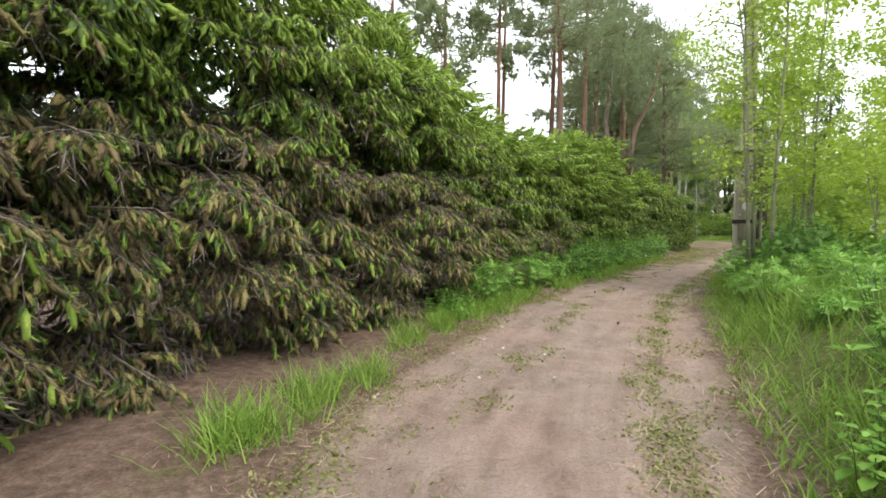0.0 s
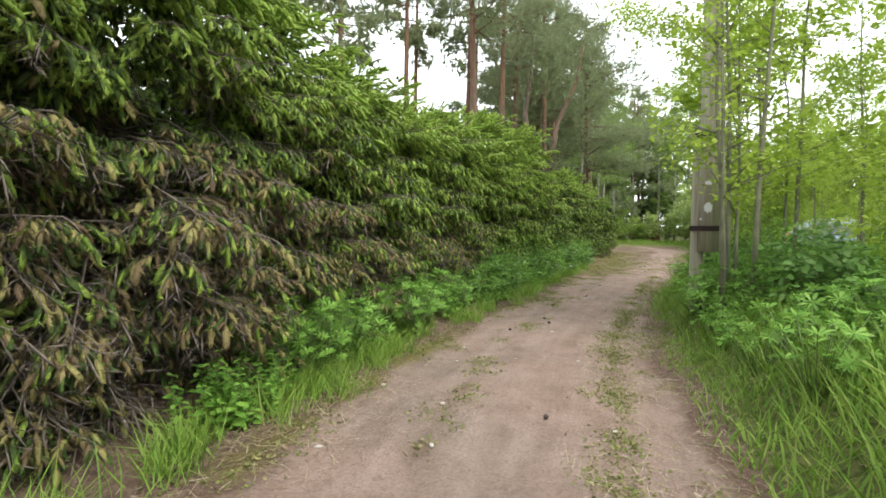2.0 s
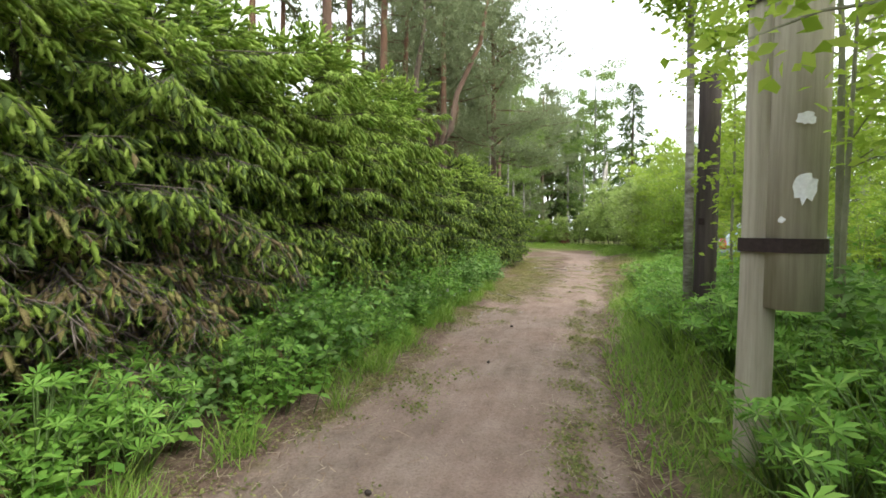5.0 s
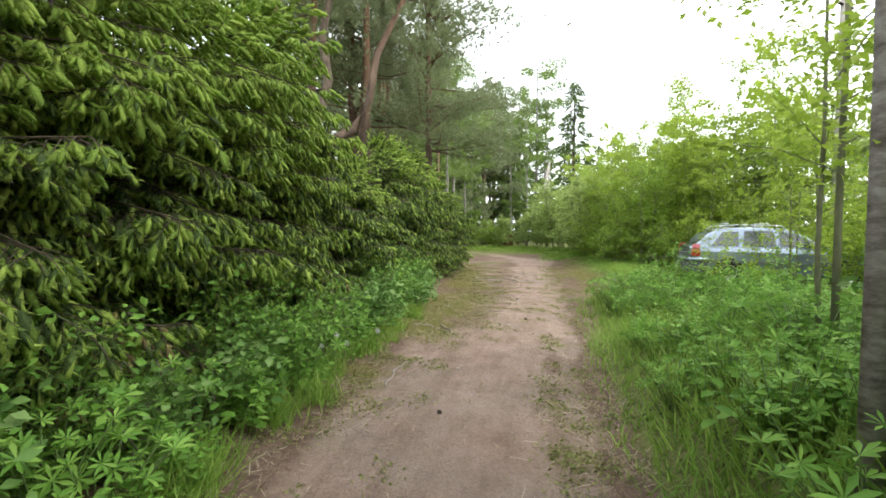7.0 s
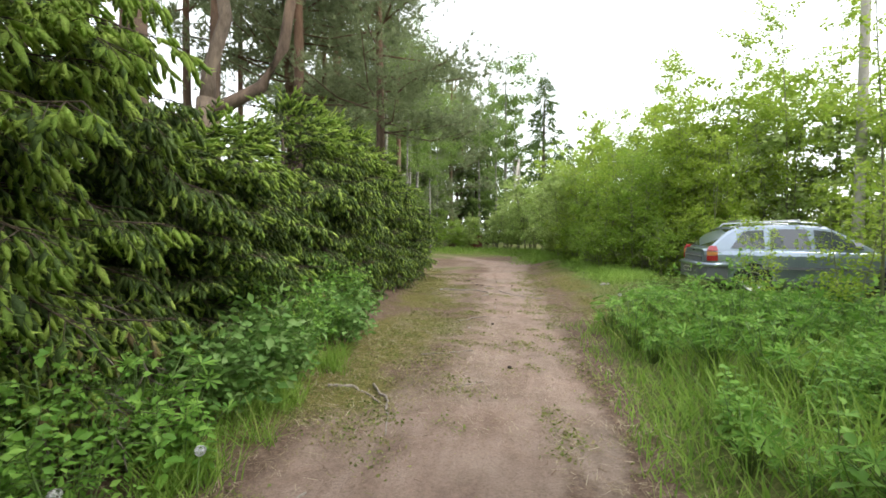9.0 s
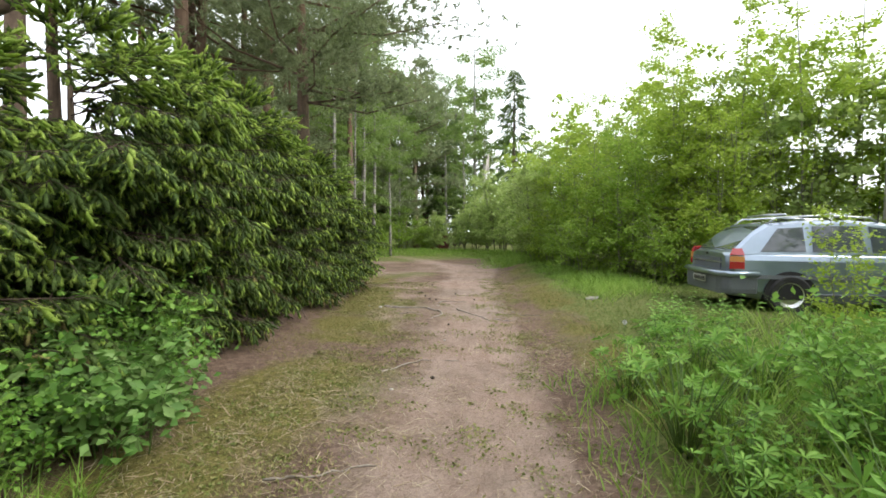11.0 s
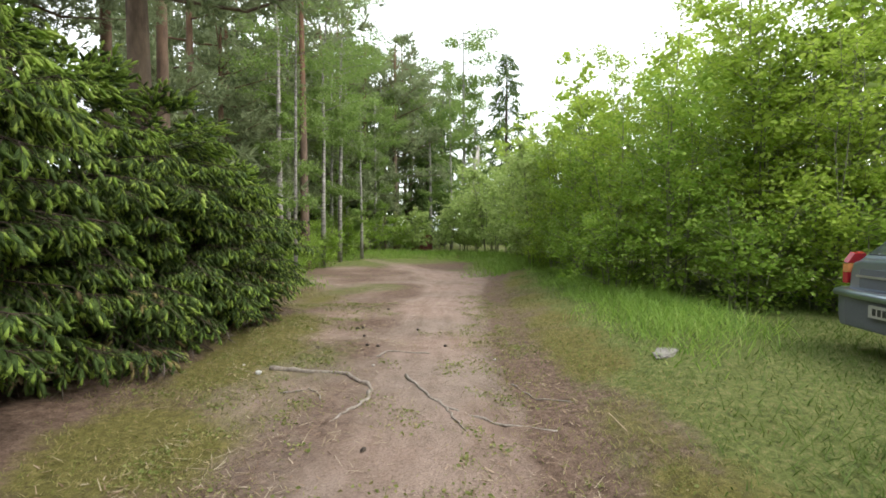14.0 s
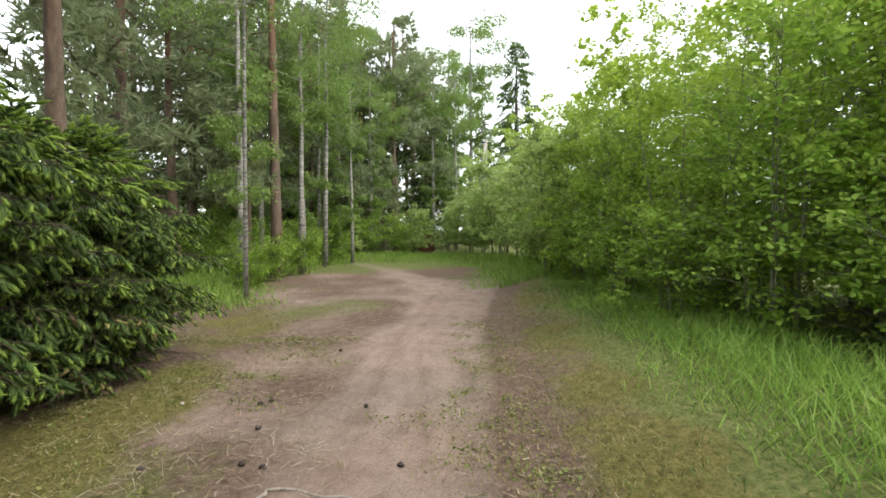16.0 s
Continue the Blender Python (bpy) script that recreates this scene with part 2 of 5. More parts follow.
# ---- mesh helpers ----
def mesh_of(name, v, t, mats, idx=None):
    """A mesh from vertex and triangle arrays."""
    me = bpy.data.meshes.new(name)
    v, t = np.asarray(v, np.float32), np.asarray(t, np.int32)
    me.vertices.add(len(v))
    me.vertices.foreach_set("co", v.ravel())
    me.loops.add(t.size)
    me.loops.foreach_set("vertex_index", t.ravel())
    me.polygons.add(len(t))
    me.polygons.foreach_set("loop_start", np.arange(0, t.size, 3, dtype=np.int32))
    me.polygons.foreach_set("loop_total", np.full(len(t), 3, np.int32))
    for m in mats:
        me.materials.append(m)
    if idx is not None:
        me.polygons.foreach_set("material_index", np.asarray(idx, np.int32))
    me.update(calc_edges=True)
    me.validate()
    return me


def unit(a):
    return a / np.maximum(np.linalg.norm(a, axis=-1, keepdims=True), 1e-9)


def bases(d, up, scale, width=1.0):
    """Turns that lay a template's x along d and its z towards up."""
    x = unit(d)
    y = unit(np.cross(up, x))
    z = np.cross(x, y)
    s = np.asarray(scale).reshape(-1, 1)
    return np.stack([x * s, y * s * width, z * s * width], -1)


def stamp(template, pos, turn):
    """Copies of a template (vertices, triangles, material numbers) joined into arrays."""
    v, t, m = template
    k = len(pos)
    out = np.einsum("kij,nj->kni", turn, v) + pos[:, None, :]
    tri = t[None] + (np.arange(k) * len(v))[:, None, None]
    return out.reshape(-1, 3), tri.reshape(-1, 3), np.tile(m, k)


def join(*parts):
    v, t, m, off = [], [], [], 0
    for a, b, c in parts:
        v.append(a), t.append(b + off), m.append(c)
        off += len(a)
    return np.concatenate(v), np.concatenate(t), np.concatenate(m)


def tubes(paths, radii, sides=5, m=0):
    """Tapered tubes along paths (k, n, 3) with radii (k, n)."""
    paths, radii = np.asarray(paths, float), np.asarray(radii, float)
    k, n, _ = paths.shape
    d = unit(np.gradient(paths, axis=1))
    ref = np.where(np.abs(d[..., 2:3]) > 0.9, np.array([1.0, 0, 0]), np.array([0, 0, 1.0]))
    a = unit(np.cross(d, ref))
    b = np.cross(d, a)
    ang = np.arange(sides) * 2 * np.pi / sides
    ring = paths[:, :, None] + radii[:, :, None, None] * (a[:, :, None] * np.cos(ang)[None, None, :, None] + b[:, :, None] * np.sin(ang)[None, None, :, None])
    v = ring.reshape(k, -1, 3)
    t = []
    for i in range(n - 1):
        for j in range(sides):
            p, q = i * sides + j, i * sides + (j + 1) % sides
            t += [(p, q, q + sides), (p, q + sides, p + sides)]
    for j in range(1, sides - 1):
        t += [(0, j + 1, j), ((n - 1) * sides, (n - 1) * sides + j, (n - 1) * sides + j + 1)]
    t = np.array(t)
    tri = t[None] + (np.arange(k) * n * sides)[:, None, None]
    tri = tri.reshape(-1, 3)
    return v.reshape(-1, 3), tri, np.full(len(tri), m)


def obj(name, arrays, mats, parent=None, label="", smooth=False, mass=False):
    v, t, m = arrays
    me = mesh_of(name, v, t, mats, m)
    if smooth:
        me.polygons.foreach_set("use_smooth", np.ones(len(me.polygons), bool))
    ob = new(name, me)
    if parent:
        ob.parent = parent
    if label:
        ob["label"] = label
    if mass:
        ob["kind"] = "stuff"
    return ob


def thing(name, label, category, group="", kind="", at=None):
    e = new(name)
    tagged(e, label, category, group, kind)
    if at is not None:
        e.matrix_basis = at
    return e


def part(name, bm, material, parent, label=""):
    """Links a bmesh as one mesh object under a thing or a part."""
    me = bpy.data.meshes.new(name)
    bmesh.ops.recalc_face_normals(bm, faces=bm.faces)
    bm.to_mesh(me)
    bm.free()
    me.materials.append(material)
    ob = new(name, me)
    ob.parent = parent
    if label:
        ob["label"] = label
    return ob


# ---- plan ----
ROAD_L = [(-1.2, -40), (-1.35, -4), (-1.15, 0), (-0.75, 2.8), (-0.35, 4.2), (0.35, 5.95), (1.45, 8.0), (2.1, 9.0), (3.05, 10.3), (4.55, 12.3), (5.65, 14.0), (6.85, 15.7),
          (8.2, 17.4), (9.9, 19.5), (11.3, 22.0), (12.6, 24.4), (13.9, 26.5), (14.5, 30), (15.5, 36), (19, 39.5)]
ROAD_R = [(1.2, -40), (0.9, -4), (1.1, 0), (1.65, 2.15), (2.2, 3.35), (3.05, 5.3), (3.9, 7.05), (4.4, 8.0), (5.6, 9.95), (6.75, 11.7), (7.9, 13.15), (9.6, 15.1),
          (12.0, 18.2), (13.85, 20.6), (14.8, 21.9), (17.4, 25.4), (21, 29.5), (24.2, 33.5), (25, 37), (22, 40)]
HEDGE = [(-3.9, -12), (-3.3, -4), (-2.6, 1.0), (-1.7, 3.6), (-0.1, 6.2), (1.5, 9.3), (3.4, 12.2), (5.2, 14.6), (7.4, 17.7), (10.0, 21.2), (12.9, 24.9), (13.9, 26.5)]


def sdist(pts, poly):
    """Signed distance to a polygon: minus inside."""
    poly = np.array(poly, float)
    best, inside = np.full(len(pts), 1e9), np.zeros(len(pts), bool)
    for a, b in zip(poly, np.roll(poly, -1, 0)):
        ab = b - a
        u = np.clip(((pts - a) @ ab) / (ab @ ab + 1e-12), 0, 1)
        best = np.minimum(best, np.linalg.norm(pts - a - u[:, None] * ab, axis=1))
        cross = (a[1] > pts[:, 1]) != (b[1] > pts[:, 1])
        inside ^= cross & (pts[:, 0] < (b[0] - a[0]) * (pts[:, 1] - a[1]) / (b[1] - a[1] + 1e-12) + a[0])
    return np.where(inside, -best, best)


def line_dist(pts, line):
    """Distance to a polyline, minus on its left, and the length along it."""
    line = np.array(line, float)
    best, along, run = np.full(len(pts), 1e9), np.zeros(len(pts)), 0.0
    for a, b in zip(line[:-1], line[1:]):
        ab = b - a
        u = np.clip(((pts - a) @ ab) / (ab @ ab), 0, 1)
        off = pts - a - u[:, None] * ab
        d = np.linalg.norm(off, axis=1)
        side = np.sign(ab[1] * off[:, 0] - ab[0] * off[:, 1])
        near = d < np.abs(best)
        best = np.where(near, d * np.where(side == 0, 1, side), best)
        along = np.where(near, run + u * np.linalg.norm(ab), along)
        run += np.linalg.norm(ab)
    return best, along


def step(a, b, x):
    u = np.clip((x - a) / (b - a), 0, 1)
    return u * u * (3 - 2 * u)


ROAD = ROAD_L + ROAD_R[::-1]
MIDDLE = [((a[0] + b[0]) / 2, (a[1] + b[1]) / 2) for a, b in zip(ROAD_L, ROAD_R)]


def wave(p, f, seed=0.0):
    """Soft unevenness of the ground between about -1 and 1."""
    x, y = p[:, 0], p[:, 1]
    return (np.sin(f * x + 1.3 * np.sin(0.7 * f * y + seed)) + np.sin(1.1 * f * y + 1.7 * np.sin(0.6 * f * x + 2 * seed))) / 2


def ground_z(p):
    p = np.atleast_2d(np.asarray(p, float))
    sd = sdist(p, ROAD)
    right, _ = line_dist(p, MIDDLE)
    bank = np.where(right > 0, 0.2, 0.1) * step(0.0, 1.4, sd)
    track = -0.035 * (np.exp(-((right - 1.1) / 0.24) ** 2) + np.exp(-((right + 0.85) / 0.26) ** 2)) * step(-0.05, -0.4, sd) * step(27, 22, p[:, 1])
    bank = bank + np.where(right > 0, 0.25, 0.0) * step(0.05, 0.9, sd) * step(14.5, 11, p[:, 1])
    rough = 0.018 * wave(p, 2.1, 1) + 0.008 * wave(p, 7.0, 2) + 0.004 * wave(p, 19.0, 3)
    return bank + track + rough


def gz(x, y):
    return float(ground_z([(x, y)])[0])


def build_ground():
    def axis(lo, hi, fine):
        mid = np.arange(lo, hi, fine)
        out = np.cumsum(fine * 1.22 ** np.arange(1, 46))
        return np.concatenate([lo - out[::-1], mid, mid[-1] + out])
    xs, ys = axis(-4, 19, 0.125), axis(-2, 29, 0.125)
    gx, gy = np.meshgrid(xs, ys)
    p = np.stack([gx.ravel(), gy.ravel()], -1)
    z = ground_z(p)
    v = np.column_stack([p, z])
    w = len(xs)
    i = (np.arange(len(ys) - 1)[:, None] * w + np.arange(w - 1)[None]).ravel()
    t = np.concatenate([np.stack([i, i + 1, i + w + 1], -1), np.stack([i, i + w + 1, i + w], -1)])
    me = mesh_of("ground", v, t, [GROUND])
    me.polygons.foreach_set("use_smooth", np.ones(len(me.polygons), bool))
    sd = sdist(p, ROAD)
    right, along = line_dist(p, MIDDLE)
    sand = step(0.12, -0.3, sd)
    early = step(18, 14, p[:, 1])
    strip = np.maximum(np.exp(-((right - 0.74) / 0.12) ** 2), 0.85 * np.exp(-((right + 0.4) / 0.13) ** 2)) * np.clip(0.35 + 0.5 * wave(p, 1.9, 4) + 0.4 * wave(p, 5.3, 1), 0, 0.8) * early
    sand = sand - 0.8 * strip * step(0, -0.5, sd)
    edge_wear = step(-0.75, -0.1, sd) * (1 - 0.75 * step(14, 17, p[:, 1]) * step(0, 0.3, right)) * np.clip(0.35 + 0.4 * wave(p, 1.5, 2) + 0.3 * wave(p, 4.1, 3), 0, 1)
    sand = sand - 0.7 * edge_wear
    worn = np.exp(-((right - 0.62 - 0.12 * wave(p, 0.5, 2)) / 0.62) ** 2)
    clear = step(13, 17, p[:, 1]) * (1 - worn) * step(0.5, -0.4, sd)
    sand = sand - clear * np.clip(0.5 + 0.3 * wave(p, 0.9, 5) + 0.25 * wave(p, 3.1, 6), 0, 1) - step(29, 38, p[:, 1]) * 0.45
    turf = step(-0.05, 0.35 + 1.0 * step(15, 18, p[:, 1]), sd + 0.3 * wave(p, 2.3, 5) * step(15, 18, p[:, 1])) * step(0.0, 0.5, right) + step(32, 37, p[:, 1]) * 0.75 + step(60, 80, np.abs(p).max(1))
    turf = np.maximum(turf, np.maximum(0.4 * step(0.0, 0.4, sd), clear * np.clip(0.25 + 0.45 * wave(p, 1.3, 9), 0, 0.55)))
    hd, _ = line_dist(p, HEDGE)
    turf = turf * np.where((hd < 0.6) & (p[:, 1] < 26), 0.15, 1)
    ld, _ = line_dist(p, ROAD_L)
    patchy = np.clip(0.62 + 0.4 * wave(p, 1.7, 7) + 0.3 * wave(p, 4.3, 2), 0, 1)
    moss = np.maximum(np.exp(-((ld - 0.1) / 0.7) ** 2) * step(12.5, 15.5, p[:, 1]) * step(31, 27, p[:, 1]), 0.9 * np.exp(-((sd - 0.75) / 0.5) ** 2) * (right > 0) * step(14.5, 17, p[:, 1])) * patchy
    moss = np.maximum(moss, 0.6 * np.exp(-((ld - 0.1) / 0.22) ** 2) * step(13.5, 11, p[:, 1]) * patchy)
    for name, val in (("sand", np.clip(sand, 0, 1)), ("moss", np.clip(moss, 0, 1)), ("turf", np.clip(turf, 0, 1)), ("across", right), ("along", along)):
        me.attributes.new(name, "FLOAT", "POINT").data.foreach_set("value", val.astype(np.float32))
    tagged(new("ground", me), "pale sandy track with worn wheel ruts and grassy verges", "ground", kind="structure")


build_ground()


# ---- foliage templates ----
def spindle(a, b, r, m_low, m_tip):
    """A thin plain shoot from a to b."""
    a, b = np.array(a, float), np.array(b, float)
    d = unit(b - a)
    s = unit(np.cross(d, [0.1, 0.2, 1.0]))
    u = np.cross(s, d)
    c = a + (b - a) * 0.5
    v = np.array([a, *[c + r * (s * math.cos(q) + u * 0.75 * math.sin(q)) for q in (0.5, 2.6, 4.7)], b])
    t = np.array([(0, 2, 1), (0, 3, 2), (0, 1, 3), (4, 1, 2), (4, 2, 3), (4, 3, 1)])
    return v, t, np.array([m_low] * 3 + [m_tip] * 3)


def kite(a, b, w, roll, m):
    """A short needle-clad shoot from a to b: a narrow folded blade."""
    a, b = np.array(a, float), np.array(b, float)
    d = unit(b - a)
    s = unit(np.cross(d, [0.1, 0.2, 1.0]))
    u = np.cross(s, d)
    y = s * math.cos(roll) + u * math.sin(roll)
    z = -s * math.sin(roll) + u * math.cos(roll)
    k, c = a + (b - a) * 0.86, a + (b - a) * 0.6
    v = np.array([a + y * w * 0.75, k + y * w - z * w * 0.5, b, k - y * w - z * w * 0.5, c + z * w * 0.8, a - y * w * 0.75])
    return v, np.array([(0, 5, 4), (0, 4, 1), (5, 3, 4), (1, 4, 2), (4, 3, 2)]), np.full(5, m)


def blade(a, b, w, roll, m):
    """A flat far-off shoot."""
    v, t, _ = kite(a, b, w, roll, m)
    return v[[0, 1, 2, 3]], np.array([(0, 2, 1), (0, 3, 2)]), np.full(2, m)


def finger(seed, low, tip):
    """A spruce shoot, 1 long: a plump brush of needles with a fuzzy outline and a paler young end."""
    r = np.random.RandomState(seed)
    v, t, m = [(0, 0, 0)], [], []
    for x, rad in ((0.34, 0.105), (0.8, 0.082)):
        for q in (0.3, 2.4, 4.5):
            v.append((x + r.uniform(-0.04, 0.04), rad * math.cos(q) * r.uniform(0.85, 1.15), rad * math.sin(q) * r.uniform(0.85, 1.15)))
    v.append((1, 0, 0))
    for i in range(3):
        j = (i + 1) % 3
        t += [(0, 1 + j, 1 + i), (1 + i, 1 + j, 4 + j), (1 + i, 4 + j, 4 + i), (4 + i, 4 + j, 7)]
        m += [low, low, tip, tip]
    for i in range(7):
        k, q = 0.05 + 0.72 * i / 6, 2.4 * i + r.uniform(-0.4, 0.4)
        out = np.array([0.24, 0.2 * math.cos(q), 0.2 * math.sin(q)]) * r.uniform(0.8, 1.2)
        side = np.array([0.05, -0.03 * math.sin(q), 0.03 * math.cos(q)])
        n, c = len(v), np.array([k, 0, 0])
        v += [tuple(c - side), tuple(c + side), tuple(c + out)]
        t.append((n, n + 1, n + 2))
        m.append(low if k < 0.45 else tip)
    return np.array(v, float), np.array(t), np.array(m)


def bare_twig(seed):
    """A dead twig that has lost its needles, 1 long."""
    r = np.random.RandomState(seed)
    bits = [spindle((0, 0, 0), (1, 0, -0.15), 0.022, 3, 3)]
    for i in range(4):
        x, side = 0.15 + 0.18 * i, 1 if i % 2 else -1
        bits.append(spindle((x, 0, -0.1 * x), (x + 0.35, side * 0.3 * r.uniform(0.6, 1.4), -0.25), 0.014, 3, 3))
    return join(*bits)


FINGERS = {"old": [finger(s, 0, 0) for s in (1, 2)], "new": [finger(s, 0, 1) for s in (3, 4)], "fresh": [finger(s, 1, 1) for s in (5, 6)],
           "dry": [finger(s, 2, 2) for s in (7, 8)], "faded": [finger(s, 2, 0) for s in (11, 12)], "bare": [bare_twig(s) for s in (9, 10)]}
ROUND_LEAF = (np.array([(0, 0, 0), (0.25, 0.26, 0.05), (0.7, 0.27, 0.05), (1, 0, -0.12), (0.7, -0.27, 0.05), (0.25, -0.26, 0.05)]), np.array([(0, 2, 1), (0, 3, 2), (0, 4, 3), (0, 5, 4)]), np.zeros(4, int))
FAR_SPRAY = join(*[blade((0.25 * i, 0, -0.05 * i), (0.25 * i + 0.3, 0.26 * sd2, -0.08 * i - 0.1), 0.09, 0.5 * sd2, 0) for i in range(3) for sd2 in (1, -1)], blade((0.4, 0, 0), (1, 0, -0.25), 0.08, 0.3, 0))
LEAF = (np.array([(0, 0, 0), (0.48, 0.31, 0.08), (1, 0, -0.1), (0.48, -0.31, 0.08)]), np.array([(0, 2, 1), (0, 3, 2)]), np.zeros(2, int))


def palmate(fingers=8, m=0):
    """A lupin leaf: narrow fingers from one point, cupped."""
    bits = []
    for i in range(fingers):
        a = 2 * math.pi * i / fingers
        c, s = math.cos(a), math.sin(a)
        v = np.array([(0, 0, 0), (0.6 * c - 0.13 * s, 0.6 * s + 0.13 * c, 0.24), (c, s, 0.2), (0.6 * c + 0.13 * s, 0.6 * s - 0.13 * c, 0.16)])
        bits.append((v, np.array([(0, 2, 1), (0, 3, 2)]), np.full(2, m)))
    return join(*bits)


PALM = palmate()


def rand_dirs(r, n):
    return unit(r.normal(size=(n, 3)))


# ---- spruces of the hedge ----
def spruce(name, seed, height, reach, dry_to, dry_share, label, group="", spread=1.65, taper=0.55, young=1.0, tier=0.21):
    """A bushy clipped spruce that faces +x: tiers of boughs, fans of branchlets on them, hanging shoots on those.
    dry_to: the height up to which its shoots have browned."""
    r = np.random.RandomState(seed)
    tree = thing(name, label, "spruce", group)
    boughs, rads, twigs = [], [], []
    got = {k: ([], [], [], []) for k in FINGERS}

    def shoots(p, d, ln, z, outer):
        high = z / height
        edge = dry_to + 0.4 * math.sin(4.3 * p[1] + seed) + r.normal() * 0.2
        if z < edge and r.rand() < dry_share:
            q = r.rand()
            kind = ("bare" if q < 0.26 else "dry" if q < 0.62 else "faded") if outer else ("bare" if q < 0.6 else "dry")
        elif r.rand() < ((0.62 if outer else 0.15) + 0.55 * high) * young:
            kind = "fresh" if r.rand() < 0.2 * young + 0.75 * step(height - 1.35 * young, height - 0.5, z) else "new"
        else:
            kind = "old"
        c = got[kind]
        c[0].append(p), c[1].append(d), c[2].append(ln * (1.7 if kind == "bare" else 1.0)), c[3].append(r.normal(size=3))

    z = 0.22
    while z < height:
        near_top = float(step(height - 0.8, height, z))
        for k in range(5):
            phi = spread * (-1 + 2 * (k + r.uniform(0.1, 0.9)) / 5)
            h = z + r.uniform(-0.24, 0.24)
            full = reach * r.uniform(0.6, 1.2) * min(1.0, 0.16 + max(0.0, height - h) / taper) * (0.85 + 0.15 * min(1, h / 0.8))
            lift = r.uniform(-0.42, 0.2) + 0.55 * near_top
            out = np.array([math.cos(phi), math.sin(phi), 0.0])
            flat = np.array([-out[1], out[0], 0.0])
            b = np.array([0, 0, max(0.06, h)])
            e = b + out * full + np.array([0, 0, full * lift])
            mid = (b + e) / 2 + np.array([0, 0, 0.1 * full])
            boughs.append((b, mid, e)), rads.append(0.007 + 0.006 * (1 - h / height))
            n = max(3, int(full * 0.68 / 0.085))
            for i in range(n + 1):
                u = 0.34 + 0.66 * i / n
                p = b * (1 - u) ** 2 + 2 * mid * u * (1 - u) + e * u ** 2
                for side in ((1, -1) if i < n else (0,)):
                    ln = (0.13 + 0.3 * (1 - u) ** 0.7) * r.uniform(0.7, 1.25)
                    d = unit(out * r.uniform(0.55, 1.0) + flat * side * r.uniform(0.6, 1.0) + np.array([0, 0, r.uniform(-1.1, 0.0) + 1.1 * near_top]))
                    twigs.append((p, p + d * ln * 0.5 + np.array([0, 0, 0.01]), p + d * ln))
                    m = max(2, int(ln / 0.05))
                    for j in range(m + 1):
                        w = 0.25 + 0.75 * j / m
                        q = p + d * ln * w
                        if q[2] < 0.04:
                            continue
                        fan = unit(np.cross(d, [0, 0, 1.0])) * (0 if j == m else (0.75 if j % 2 else -0.75))
                        drop = r.uniform(-1.25, -0.25) * (1 - near_top) + r.uniform(-0.1, 0.6) * near_top
                        shoots(q, unit(d * 0.7 + fan * r.uniform(0.4, 1.1) + np.array([0, 0, drop])), r.uniform(0.085, 0.15) * (1.15 if j == m else 1.0), q[2], u > 0.6)
        z += tier * r.uniform(0.85, 1.15)
    rads = np.array(rads)
    obj("trunk", tubes([[(0, 0, -0.1), (0.01, 0.02, height * 0.5), (0, 0, height * 0.97)]], [[0.075, 0.05, 0.012]], 8), [BARK_SPRUCE], tree)
    wood = join(tubes(np.array(boughs), np.stack([rads, rads * 0.7, rads * 0.3], 1), 4), tubes(np.array(twigs), np.tile([0.0035, 0.003, 0.002], (len(twigs), 1)), 3))
    obj("branchwork", wood, [BARK_DEAD if dry_share > 0.5 else BARK_SPRUCE], tree, mass=True)
    out = []
    for kind, (p, d, ln, up) in got.items():
        for j, tpl in enumerate(FINGERS[kind]):
            if len(p) > j:
                sel = slice(j, None, 2)
                out.append(stamp(tpl, np.array(p)[sel], bases(np.array(d)[sel], np.array(up)[sel], np.array(ln)[sel], 1.4)))
    obj("foliage", join(*out), [NEEDLE_OLD, NEEDLE_NEW, NEEDLE_DRY, BARK_DEAD], tree, mass=True)
    return tree


def along_line(line, d):
    line = np.array(line, float)
    for a, b in zip(line[:-1], line[1:]):
        ln = np.linalg.norm(b - a)
        t = (b - a) / ln
        if d <= ln:
            return a + t * d, t
        d -= ln
    return line[-1], t


HEDGE_LEN = float(np.linalg.norm(np.diff(np.array(HEDGE), axis=0), axis=1).sum())


